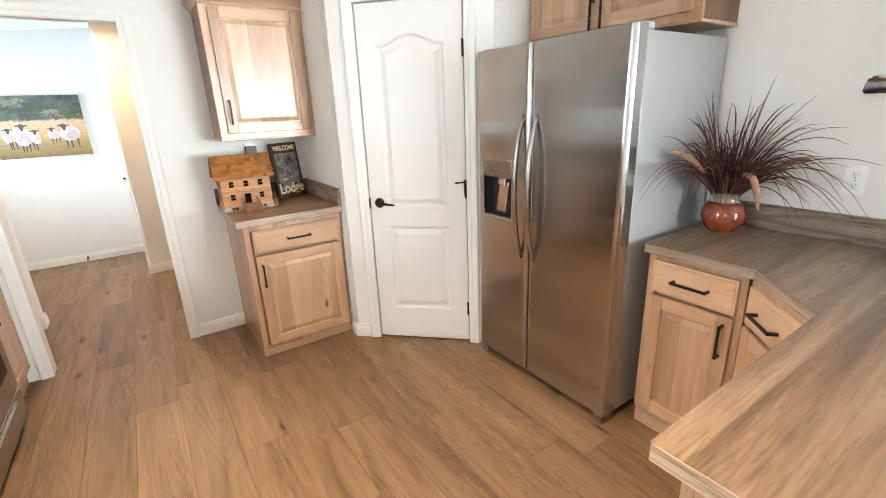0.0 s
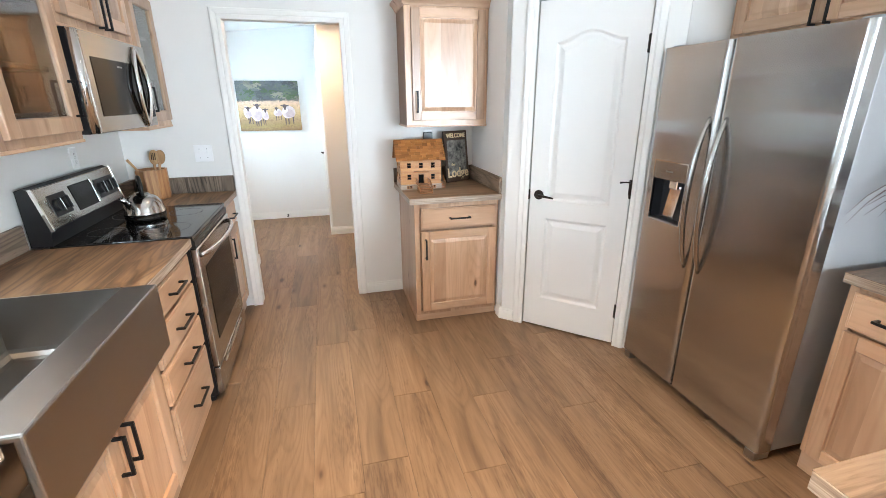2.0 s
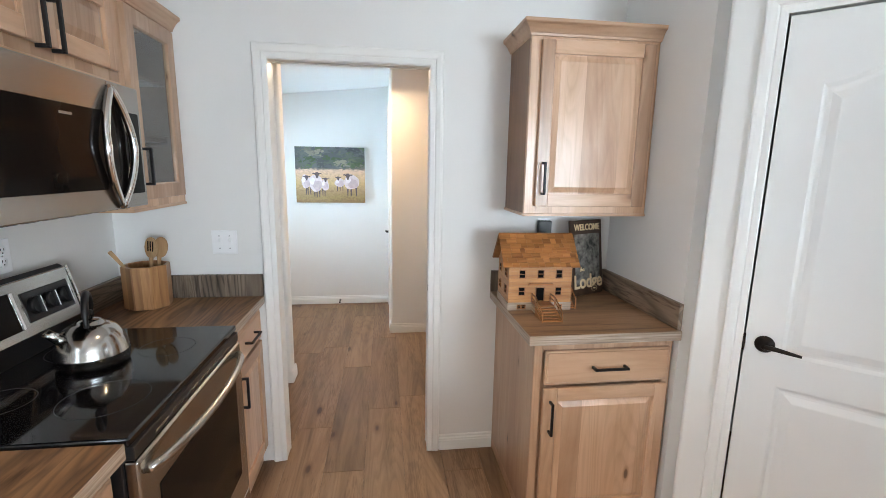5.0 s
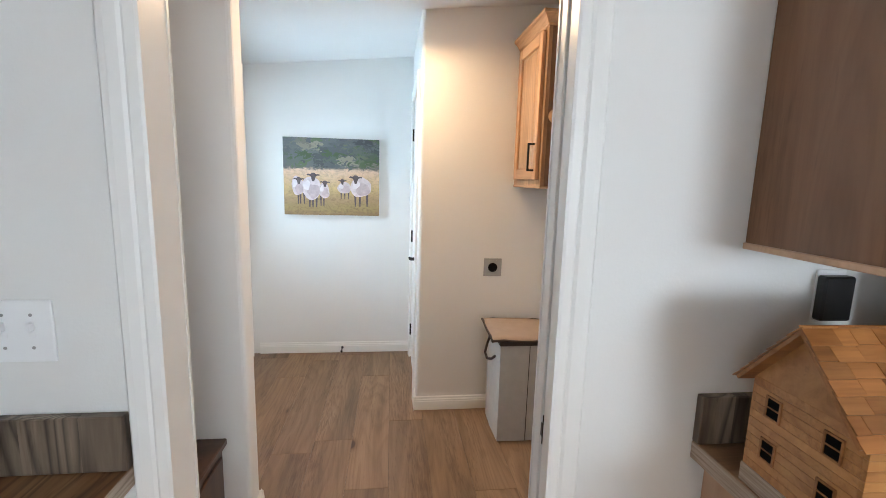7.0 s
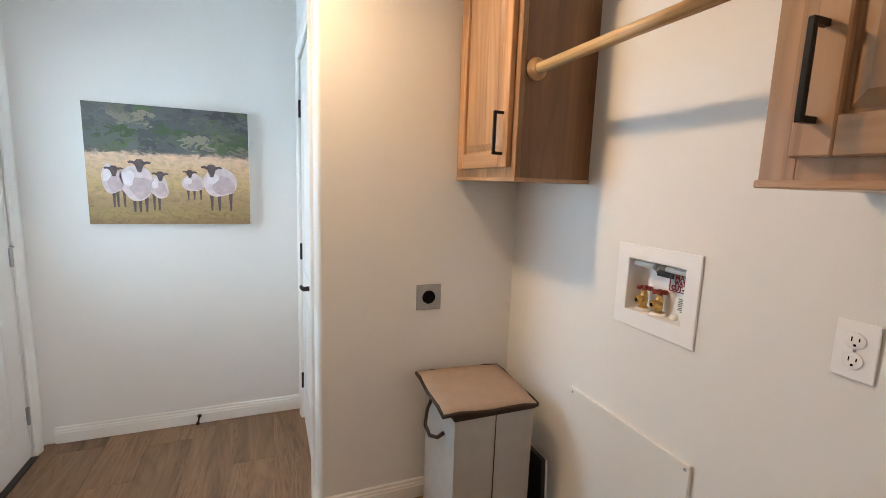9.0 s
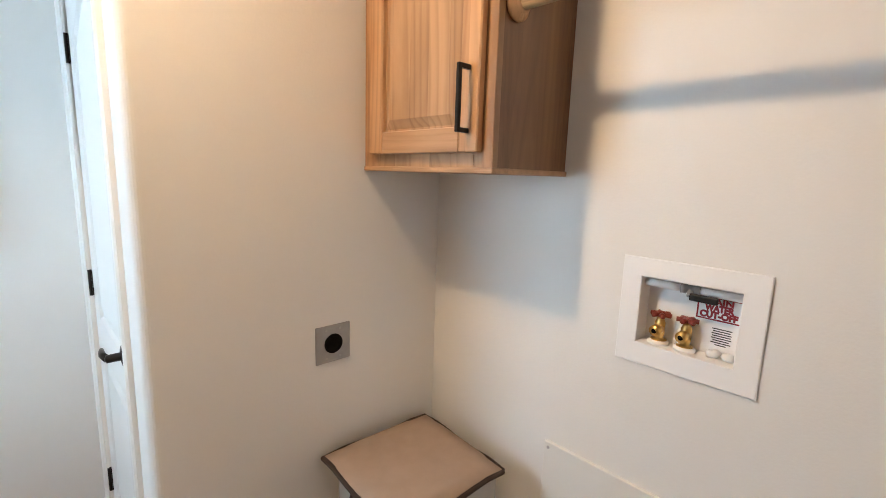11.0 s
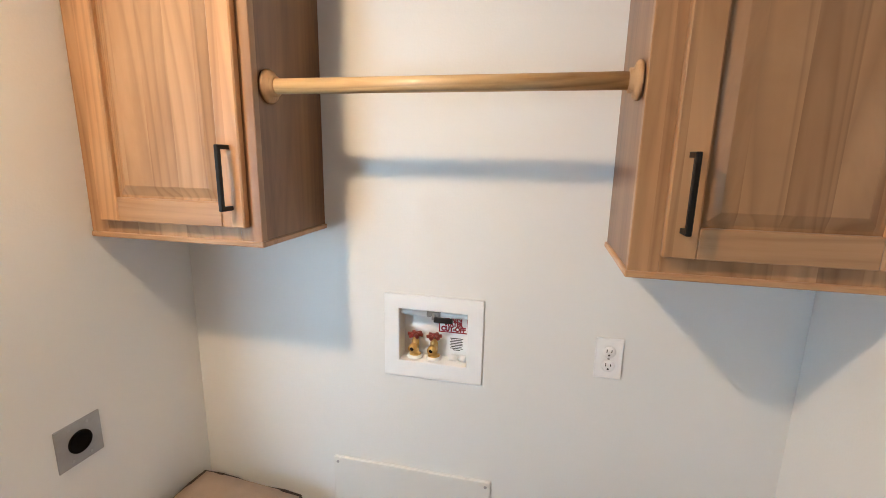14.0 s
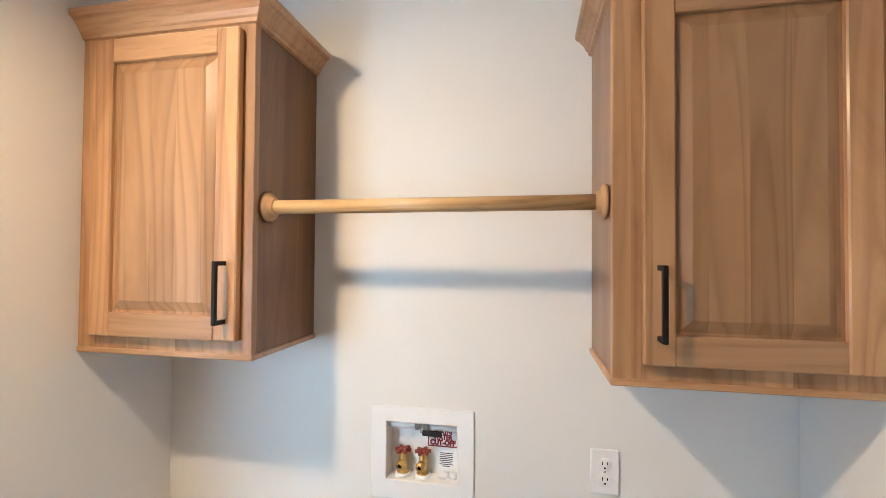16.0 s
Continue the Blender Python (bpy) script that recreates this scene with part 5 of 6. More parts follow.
lathe(bm, [(0.086, 0.0), (0.094, 0.004), (0.097, 0.018), (0.097, 0.035), (0.099, 0.038), (0.097, 0.042), (0.093, 0.065), (0.083, 0.095), (0.066, 0.118), (0.045, 0.130), (0.038, 0.132), (0.036, 0.136), (0.030, 0.142), (0.006, 0.146)], None, 36)
part("body", bm, kettle_steel, ket, "", True)
bm = bmesh.new()
tube(bm, [(-0.045, -0.050, 0.090), (-0.060, -0.065, 0.112), (-0.072, -0.076, 0.130)], [0.018, 0.014, 0.012], 14)
part("spout", bm, chrome, ket, "", True)
bm = bmesh.new()
lathe(bm, [(0.006, 0.144), (0.006, 0.154), (0.013, 0.160), (0.013, 0.170), (0.004, 0.176)], None, 16)
part("lid_knob", bm, black_plastic, ket, "", True)
bm = bmesh.new()
tube(bm, [(-0.026 * math.cos(a), 0.056 * math.cos(a), 0.148 + 0.076 * math.sin(a)) for a in [math.pi * i / 18 for i in range(-1, 20)]], [0.007] * 3 + [0.010] * 15 + [0.007] * 3, 10)
part("handle", bm, black_plastic, ket, "black loop handle", True)


# wall plates
def wall_plate(m, gangs, kind, label, group=""):
    """A plate on the plane y = 0 of m, proud towards -y."""
    w = 0.070 + 0.046 * (gangs - 1)
    t = thing("light_switch" if kind == "switch" else "power_outlet", m, label, "light switch" if kind == "switch" else "outlet", group)
    boxpart("plate", t, white_plastic, -w / 2, w / 2, -0.006, -0.0005, -0.057, 0.057, bevel=0.003, seg=2)
    for g in range(gangs):
        x = (g - (gangs - 1) / 2) * 0.046
        if kind == "switch":
            bm = bmesh.new()
            box(bm, x - 0.004, x + 0.004, -0.017, -0.005, 0.000, 0.018, bevel=0.002)
            part("toggle", bm, white_plastic, t)
            boxpart("toggle_slot", t, white_plastic, x - 0.006, x + 0.006, -0.0066, -0.005, -0.013, 0.013)
        else:
            for dz in (-0.0195, 0.0195):
                bm = bmesh.new()
                lathe(bm, [(0.0165, 0), (0.0165, 0.0025), (0.0150, 0.0035)], Matrix.Translation((x, -0.0055, dz)) @ pose(0, 0, 0, 90), 20)
                r = part("receptacle", bm, white_plastic, t, "", True)
                bm = bmesh.new()
                for sx, hh in ((-0.006, 0.0045), (0.006, 0.0035)):
                    box(bm, x + sx - 0.001, x + sx + 0.001, -0.0094, -0.0085, dz + 0.003 - hh, dz + 0.003 + hh)
                lathe(bm, [(0.0025, 0), (0.0025, 0.0007)], Matrix.Translation((x, -0.0088, dz - 0.0085)) @ pose(0, 0, 0, 90), 10)
                part("slots", bm, dark_void, r)
        for dz in ((-0.03, 0.03) if kind == "switch" else (0.0,)):
            bm = bmesh.new()
            lathe(bm, [(0.003, 0), (0.003, 0.001)], Matrix.Translation((x, -0.0058, dz)) @ pose(0, 0, 0, 90), 10)
            part("screw", bm, steel_plate, t)
    return t


wall_plate(pose(-0.885, BACK, 1.178), 2, "switch", "white double toggle light switch beside the doorway")
wall_plate(pose(LX, 3.970, 1.125, 0, 0, -90), 1, "outlet", "white duplex outlet on the laundry wall", "outlets")
wall_plate(pose(WX1, 0.622, 1.156, 0, 0, -90), 1, "outlet", "white duplex outlet above the peninsula worktop", "outlets")
op = wall_plate(pose(0.700, BACK, 1.238), 1, "outlet", "white outlet with a black plug behind the toy house", "outlets")
boxpart("plug", op, black_plastic, -0.038, 0.034, -0.030, -0.0065, -0.05, 0.046, bevel=0.004, label="black plug-in adapter")
wall_plate(pose(WX0, 2.82, 1.235, 0, 0, 90), 1, "outlet", "white outlet on the wall above the range", "outlets")

# dryer outlet
do = thing("dryer_outlet", pose(0.390, DRY, 0.932), "square grey steel dryer outlet with a round black socket", "outlet")
boxpart("plate", do, steel_plate, -0.056, 0.056, -0.005, -0.0005, -0.056, 0.056, bevel=0.002)
bm = bmesh.new()
lathe(bm, [(0.029, 0), (0.029, 0.003), (0.025, 0.004), (0.024, 0.002), (0.002, 0.0018)], Matrix.Translation((0, -0.0045, 0)) @ pose(0, 0, 0, 90), 28)
part("socket", bm, dark_void, do, "round black socket", True)
for sx, sz in ((-0.022, 0.042), (0.022, 0.042), (-0.022, -0.042), (0.022, -0.042)):
    bm = bmesh.new()
    lathe(bm, [(0.0035, 0), (0.003, 0.0015)], Matrix.Translation((sx, -0.005, sz)) @ pose(0, 0, 0, 90), 10)
    part("screw", bm, satin_nickel, do)

# chrome fitting on the right wall
cf = thing("wall_fitting", pose(WX1, 0.655, 1.475, 0, 0, -90), "polished chrome fitting on the wall", "wall fitting")
bm = bmesh.new()
_c = [(0.0, 0.0), (0.30, 0.0), (0.30, 0.058), (0.06, 0.066), (0.015, 0.058), (0.004, 0.040)]
sweep(bm, _c, Matrix(((1, 0, 0, 0), (0, 0, -1, -0.001), (0, 1, 0, 0), (0, 0, 0, 1))), 0.05)
bmesh.ops.bevel(bm, geom=bm.edges[:], offset=0.006, segments=3, affect="EDGES")
part("shell", bm, chrome, cf, "", True)

# laundry valve box, let into the wall's face
vb = thing("washer_valve_box", pose(LX, 4.449, 1.1255, 0, 0, -90), "white recessed laundry valve box with two red-handled valves", "valve box")
IN = 0.050
bm = bmesh.new()
for b in ((-0.1035, 0.1035, IN, IN + 0.004, -0.078, 0.0865), (-0.1035, -0.100, -0.001, IN, -0.078, 0.0865), (0.100, 0.1035, -0.001, IN, -0.078, 0.0865), (-0.100, 0.100, -0.001, IN, 0.083, 0.0865), (-0.100, 0.100, -0.001, IN, -0.0785, -0.075)):
    box(bm, *b)
part("tub", bm, white_plastic, vb)
bm = bmesh.new()
_rim = []
for (a, b, c, e), yy in (((-0.1455, 0.1455, -0.127, 0.127), -0.0008), ((-0.1455, 0.1455, -0.127, 0.127), -0.005), ((-0.1435, 0.1435, -0.125, 0.125), -0.007), ((-0.102, 0.102, -0.077, 0.085), -0.007), ((-0.100, 0.100, -0.075, 0.083), -0.005), ((-0.100, 0.100, -0.075, 0.083), -0.0008)):
    _rim.append([bm.verts.new(q) for q in ((a, yy, c), (b, yy, c), (b, yy, e), (a, yy, e))])
for q0, q1 in zip(_rim, _rim[1:] + _rim[:1]):
    for i in range(4):
        bm.faces.new((q0[i], q0[(i + 1) % 4], q1[(i + 1) % 4], q1[i]))
part("rim", bm, white_plastic, vb)
VY = 0.026
for i, x in enumerate((-0.060, -0.003)):
    v = Matrix.Translation((x, VY, 0.004))
    bm = bmesh.new()
    lathe(bm, [(0.018, -0.075), (0.018, -0.068), (0.010, -0.066), (0.010, -0.060), (0.0115, -0.056), (0.0115, -0.028), (0.009, -0.022), (0.006, -0.012)], v, 18)
    tube(bm, [(x, VY, -0.038), (x - 0.003, VY - 0.026, -0.041)], 0.0125, 14)
    va = part("valve", bm, brass, vb, "brass hose valve", True)
    bm = bmesh.new()
    tube(bm, [(x - 0.0031, VY - 0.0262, -0.041), (x - 0.0031, VY - 0.0266, -0.041)], 0.0058, 12)
    part("outlet_hole", bm, dark_void, va)
    bm = bmesh.new()
    lathe(bm, [(0.007, -0.014), (0.011, -0.013), (0.011, -0.004), (0.005, -0.001)], v, 12)
    for k in range(6):
        a = 2 * math.pi * k / 6 + i * 0.3
        tube(bm, [(x + 0.006 * math.cos(a), VY + 0.006 * math.sin(a), -0.004), (x + 0.0225 * math.cos(a), VY + 0.0225 * math.sin(a), -0.005)], [0.006, 0.0055], 8)
    part("valve_wheel", bm, red_enamel, va, "red valve wheel", True)
    bm = bmesh.new()
    lathe(bm, [(0.023, -0.0785), (0.023, -0.073), (0.019, -0.069), (0.016, -0.069)], v, 20)
    part("collar", bm, white_plastic, va, "", True)
bm = bmesh.new()
tube(bm, [(-0.099, 0.020, 0.068), (-0.022, 0.020, 0.068)], 0.009, 14)
part("pipe", bm, white_plastic, vb, "", True)
bm = bmesh.new()
tube(bm, [(0.018, 0.020, 0.068), (0.099, 0.020, 0.068)], 0.009, 14)
part("pipe", bm, white_plastic, vb, "", True)
bm = bmesh.new()
tube(bm, [(-0.022, 0.020, 0.068), (-0.012, 0.020, 0.068), (-0.011, 0.020, 0.068), (0.007, 0.020, 0.068), (0.008, 0.020, 0.068), (0.018, 0.020, 0.068)], [0.0115, 0.0115, 0.009, 0.009, 0.0115, 0.0115], 14)
tube(bm, [(-0.002, 0.020, 0.070), (0.0, 0.004, 0.056)], 0.006, 10)
part("ball_valve", bm, steel_plate, vb, "", True)
bm = bmesh.new()
box(bm, 0.0, 0.056, 0.0, 0.008, 0.047, 0.063, bevel=0.003, seg=2)
part("ball_valve_lever", bm, black_plastic, vb, "black lever")
SYY = IN - 0.0015
bm = bmesh.new()
for b in ((0.006, 0.009, 0.002, 0.054), (0.090, 0.093, 0.002, 0.054), (0.009, 0.090, 0.002, 0.005), (0.009, 0.090, 0.051, 0.054)):
    box(bm, b[0], b[1], SYY, IN + 0.001, b[2], b[3])
part("sign_border", bm, red_print, vb, "red printed border")
UPR = pose(0, 0, 0, 90)
letters("sign_words", "MAIN", 0.0185, Matrix.Translation((0.0495, IN - 0.0006, 0.0435)) @ UPR, red_print, vb, 0.0004, 0.052, 0.0007)
letters("sign_words", "WATER", 0.0195, Matrix.Translation((0.0495, IN - 0.0006, 0.0285)) @ UPR, red_print, vb, 0.0004, 0.058, 0.0013)
letters("sign_words", "CUT-OFF", 0.0195, Matrix.Translation((0.0495, IN - 0.0006, 0.0130)) @ UPR, red_print, vb, 0.0004, 0.074, 0.0013)
bm = bmesh.new()
for k in range(8):
    w = (0.016, 0.014, 0.016, 0.015, 0.016, 0.013, 0.016, 0.009)[k]
    box(bm, 0.060 - w * 1.2, 0.060 + w * 1.2, IN - 0.0008, IN + 0.001, -0.0150 - 0.0052 * k - 0.0013, -0.0150 - 0.0052 * k + 0.0009)
part("small_print", bm, dark_print, vb, "small dark print lines")
bm = bmesh.new()
tube(bm, [(0.046, 0.026, -0.066), (0.060, 0.020, -0.064), (0.062, 0.018, -0.056)], 0.009, 12)
part("drain_cap", bm, white_plastic, vb, "white plastic cap", True)
bm = bmesh.new()
tube(bm, [(0.076, 0.030, -0.066), (0.090, 0.020, -0.064)], 0.009, 12)
part("drain_cap", bm, white_plastic, vb, "white plastic cap", True)

# access panel
ap = thing("access_panel", pose(LX, 4.768, 0.69, 0, 0, -90), "white painted access panel screwed to the wall", "access panel")
boxpart("panel", ap, panel_white, 0.0, 0.503, -0.012, -0.0005, -0.545, 0.0, bevel=0.002)
for x, z in ((0.014, -0.016), (0.489, -0.016), (0.014, -0.53), (0.489, -0.53)):
    bm = bmesh.new()
    lathe(bm, [(0.005, 0), (0.004, 0.002)], Matrix.Translation((x, -0.012, z)) @ pose(0, 0, 0, 90), 12)
    part("screw", bm, satin_nickel, ap, "", True)

# hamper
ham = thing("laundry_hamper", pose(0.53, 5.02, 0, 0, 0, 0), "grey canvas laundry hamper with a tan lid bound in dark brown", "laundry hamper")
bm = bmesh.new()
vs = []
for z, k in ((0.003, 0.985), (0.30, 0.99), (0.56, 1.0), (0.592, 1.0)):
    vs.append([bm.verts.new((x * k, y * k, z)) for x, y in ((-0.165, -0.158), (0.0, -0.162), (0.165, -0.158), (0.168, 0.0), (0.165, 0.158), (-0.165, 0.158), (-0.170, 0.0))])
for a, b in zip(vs, vs[1:]):
    for i in range(7):
        bm.faces.new((a[i], a[(i + 1) % 7], b[(i + 1) % 7], b[i]))
bm.faces.new(vs[-1])
bm.faces.new(list(reversed(vs[0])))
part("body", bm, cloth_body, ham)
boxpart("seam", ham, cloth_trim, -0.002, 0.001, -0.1635, -0.159, 0.01, 0.585)
LID = Matrix.Translation((-0.018, 0.0, 0.610)) @ pose(0, 0, 0, 2.0, 1.0, -2) @ Matrix.Diagonal((1.0, 0.92, 1.0, 1.0))
bm = bmesh.new()
n = 8
grid = [[bm.verts.new(LID @ Vector((-0.188 + 0.376 * i / n, -0.188 + 0.376 * j / n, 0.012 - 0.010 * ((2 * i / n - 1) ** 2 + (2 * j / n - 1) ** 2) * 0.5))) for j in range(n + 1)] for i in range(n + 1)]
for i in range(n):
    for j in range(n):
        bm.faces.new((grid[i][j], grid[i + 1][j], grid[i + 1][j + 1], grid[i][j + 1]))
ext = bmesh.ops.extrude_face_region(bm, geom=bm.faces[:])
bmesh.ops.translate(bm, verts=[v for v in ext["geom"] if isinstance(v, bmesh.types.BMVert)], vec=(0, 0, -0.012))
lid = part("lid", bm, cloth_lid, ham, "tan cloth lid", True)
bm = bmesh.new()
for a, b in (((-0.19, -0.19), (0.19, -0.19)), ((0.19, -0.19), (0.19, 0.19)), ((0.19, 0.19), (-0.19, 0.19)), ((-0.19, 0.19), (-0.19, -0.19))):
    tube(bm, [LID @ Vector((a[0] + (b[0] - a[0]) * i / 6, a[1] + (b[1] - a[1]) * i / 6, -0.004 + 0.004 * math.sin(i * 1.7))) for i in range(7)], 0.0075, 8)
part("binding", bm, cloth_trim, lid, "dark brown bound edge", True)
bm = bmesh.new()
box(bm, -0.172, 0.172, -0.166, 0.165, 0.570, 0.598, bevel=0.004)
part("rim_band", bm, cloth_trim, ham, "dark brown rim band")
bm = bmesh.new()
tube(bm, [(-0.170, 0.075, 0.545), (-0.188, 0.072, 0.50), (-0.205, 0.045, 0.455), (-0.205, -0.01, 0.44), (-0.190, -0.055, 0.455), (-0.170, -0.068, 0.478)], 0.0075, 8)
part("strap", bm, cloth_trim, ham, "dark rope carrying loop", True)
bb = thing("leaning_board", pose(0.757, 4.835, 0, 0, -3, 0), "thin black board with a pale edge leaning behind the hamper", "board")
boxpart("board", bb, black_plastic, -0.010, 0.010, 0.0, 0.30, 0.002, 0.36, bevel=0.002)
boxpart("edge_strip", bb, white_plastic, 0.011, 0.017, -0.002, 0.30, 0.002, 0.355, bevel=0.001, label="pale edge")

# entry bench with open lockers in the nook
hb = thing("entry_locker", pose(-1.03, HALL0 + 0.004, 0, 0, 0, 90), "dark brown wooden entry locker with open cubbies over a bench", "entry locker")
LW = PY0 - HALL0 - 0.008
LD = -1.03 - EXT - 0.003
boxpart("side", hb, brown_z, 0.0, 0.018, 0.02, LD, 0.42, 1.728)
boxpart("side", hb, brown_z, LW - 0.018, LW, 0.02, LD, 0.42, 1.728)
boxpart("back", hb, brown_z, 0.018, LW - 0.018, LD - 0.01, LD, 0.42, 1.728)
boxpart("top", hb, brown_z, 0.018, LW - 0.018, 0.02, LD - 0.01, 1.710, 1.728)
boxpart("shelf", hb, brown_z, 0.018, LW - 0.018, 0.02, LD - 0.01, 1.095, 1.113)
bm = bmesh.new()
for b in ((0.0, 0.060, 0.42, 1.735), (LW - 0.060, LW, 0.42, 1.735), (LW / 2 - 0.03, LW / 2 + 0.03, 0.42, 1.655)):
    box(bm, b[0], b[1], 0.0, 0.02, b[2], b[3], bevel=0.002)
for z0, z1 in ((1.655, 1.735), (1.085, 1.125), (0.42, 0.46)):
    for x0, x1 in ((0.060, LW / 2 - 0.03), (LW / 2 + 0.03, LW - 0.060)):
        box(bm, x0, x1, 0.001, 0.02, z0, z1)
part("face_border", bm, brown_z, hb)
boxpart("bench_top", hb, brown_z, 0.0, LW, -0.150, LD, 0.392, 0.420, bevel=0.004)
bm = bmesh.new()
box(bm, 0.004, LW - 0.004, -0.130, LD, 0.001, 0.392)
part("bench_box", bm, brown_z, hb)
for x0, x1 in ((0.03, LW / 2 - 0.02), (LW / 2 + 0.02, LW - 0.03)):
    boxpart("bench_panel", hb, brown_z, x0, x1, -0.142, -0.130, 0.05, 0.36, bevel=0.004)

# picture of sheep at the hall's end; plain painted shapes on a canvas
pic = thing("canvas_painting", pose(-0.702, END - 0.001, 1.455), "unframed canvas painting of pale sheep in a field under dark trees", "painting")
PW, PH, PT = 0.735, 0.597, 0.036
boxpart("stretcher", pic, canvas_edge, -PW / 2, PW / 2, -PT, -0.001, -PH / 2, PH / 2, bevel=0.003)
boxpart("canvas", pic, painting_mat(-PH / 2, PH / 2), -PW / 2 + 0.001, PW / 2 - 0.001, -PT - 0.0015, -PT + 0.001, -PH / 2 + 0.001, PH / 2 - 0.001)
FACE = Matrix(((1, 0, 0, 0), (0, 0, -1, -PT - 0.001), (0, 1, 0, 0), (0, 0, 0, 1)))


def blob(bm, u, v, ru, rv, tilt=0.0, n=18, wob=0.08, d=0.0012):
    pts = []
    for k in range(n):
        a = 2 * math.pi * k / n
        r = 1 + wob * math.sin(3 * a + u * 40) + wob * 0.6 * math.cos(5 * a + v * 30)
        x, z = ru * r * math.cos(a), rv * r * math.sin(a)
        pts.append((u + x * math.cos(tilt) - z * math.sin(tilt), v + x * math.sin(tilt) + z * math.cos(tilt)))
    sweep(bm, pts, FACE, d)


def pale_shape(u, v, ru, rv, hu, hv, hs, legs, foot):
    """One plain painted animal shape: a pale round body with a mauve shade, dark head, ears and legs."""
    bm = bmesh.new()
    blob(bm, u, v, ru, rv, 0.1, 20, 0.05, 0.0014)
    b = part("pale_shape", bm, sheep_wool, pic)
    bm = bmesh.new()
    blob(bm, u + ru * 0.22, v - rv * 0.25, ru * 0.66, rv * 0.62, 0.2, 18, 0.09, 0.0018)
    part("shade", bm, sheep_shade, b)
    bm = bmesh.new()
    blob(bm, u - ru * 0.45, v + rv * 0.25, ru * 0.36, rv * 0.42, -0.2, 16, 0.12, 0.0021)
    part("highlight", bm, sheep_light, b)
    for x in legs:
        bm = bmesh.new()
        w = 0.006 * hs
        sweep(bm, [(u + x - w * 0.6, foot), (u + x + w * 0.6, foot), (u + x + w * 1.5, v - rv * 0.62), (u + x - w * 1.5, v - rv * 0.62)], FACE, 0.0012)
        part("leg", bm, sheep_dark, b)
    bm = bmesh.new()
    sweep(bm, [(hu + hs * p, hv + hs * q) for p, q in ((-0.006, -0.036), (0.007, -0.036), (0.017, -0.004), (0.030, 0.004), (0.042, 0.002), (0.046, 0.009), (0.034, 0.014), (0.018, 0.012), (0.010, 0.022), (-0.010, 0.022), (-0.018, 0.012), (-0.034, 0.016), (-0.045, 0.010), (-0.040, 0.003), (-0.028, 0.004), (-0.017, -0.004))], FACE, 0.0026)
    part("head", bm, sheep_dark, b)


pale_shape(-0.262, -0.072, 0.046, 0.074, -0.253, -0.026, 0.92, (0.004, 0.020, 0.048), -0.212)
pale_shape(-0.060, -0.106, 0.040, 0.062, -0.054, -0.046, 0.86, (-0.026, -0.004), -0.228)
pale_shape(-0.160, -0.088, 0.074, 0.090, -0.143, 0.006, 1.12, (-0.012, 0.012, 0.040), -0.236)
pale_shape(0.094, -0.080, 0.052, 0.046, 0.080, -0.030, 0.74, (-0.024, 0.004, 0.034), -0.170)
pale_shape(0.222, -0.072, 0.082, 0.080, 0.183, -0.006, 1.14, (-0.042, -0.006, 0.050), -0.226)

# door stop on the far baseboard
bm = bmesh.new()
tube(bm, [(0, -0.014, 0.045), (0, -0.030, 0.044), (0, -0.075, 0.038)], [0.012, 0.005, 0.005], 10)
tube(bm, [(0, -0.075, 0.038), (0, -0.088, 0.036)], 0.009, 10)
solid("door_stop", bm, bronze, "small dark spring door stop on the baseboard", "door stop", m=pose(-0.635, END, 0), smooth=True)

# vase with grass on the peninsula
vase = thing("vase_with_grass", pose(2.165, 1.005, 0.910), "red-brown glazed pottery vase of dried burgundy grass", "vase")
bm = bmesh.new()
lathe(bm, [(0.052, 0.0), (0.056, 0.003), (0.078, 0.030), (0.088, 0.060), (0.086, 0.090), (0.072, 0.118), (0.056, 0.130)], None, 36)
part("body", bm, glaze, vase, "", True)
bm = bmesh.new()
lathe(bm, [(0.056, 0.129), (0.050, 0.138), (0.049, 0.158), (0.056, 0.168), (0.055, 0.171), (0.046, 0.166), (0.044, 0.140)], None, 36)
part("neck", bm, glaze_neck, vase, "grey-brown neck", True)
rnd = random.Random(11)
bm = bmesh.new()
for k in range(210):
    ang = rnd.uniform(0, 2 * math.pi)
    length = rnd.uniform(0.32, 0.64)
    spread = rnd.uniform(0.08, 1.0) ** 0.8
    dx, dy = math.cos(ang), math.sin(ang)
    pts, radii = [], []
    droop = (0.08 + 0.92 * spread) * rnd.uniform(0.4, 1.05)
    curl = rnd.uniform(-1, 1)
    for i in range(10):
        f = i / 9
        out = 0.018 + spread * length * (0.62 * f + 0.30 * f * f)
        z = 0.13 + length * (f * (1.02 - 0.30 * spread) - droop * 0.85 * f * f * f)
        side = 0.10 * curl * f * f
        x, y = dx * out - dy * side, dy * out + dx * side + 0.008 * math.sin(5 * f + k)
        x, y = (0.15 * math.tanh(x / 0.15) if x > 0 else x), (0.125 * math.tanh(y / 0.125) if y > 0 else y)
        pts.append((x, y, max(z, 0.02)))
        radii.append(0.0034 * (1 - f) ** 0.7 + 0.0004)
    tube(bm, pts, radii, 4)
part("grass_blades", bm, grass_blade, vase, "fine burgundy grass blades")["kind"] = "stuff"
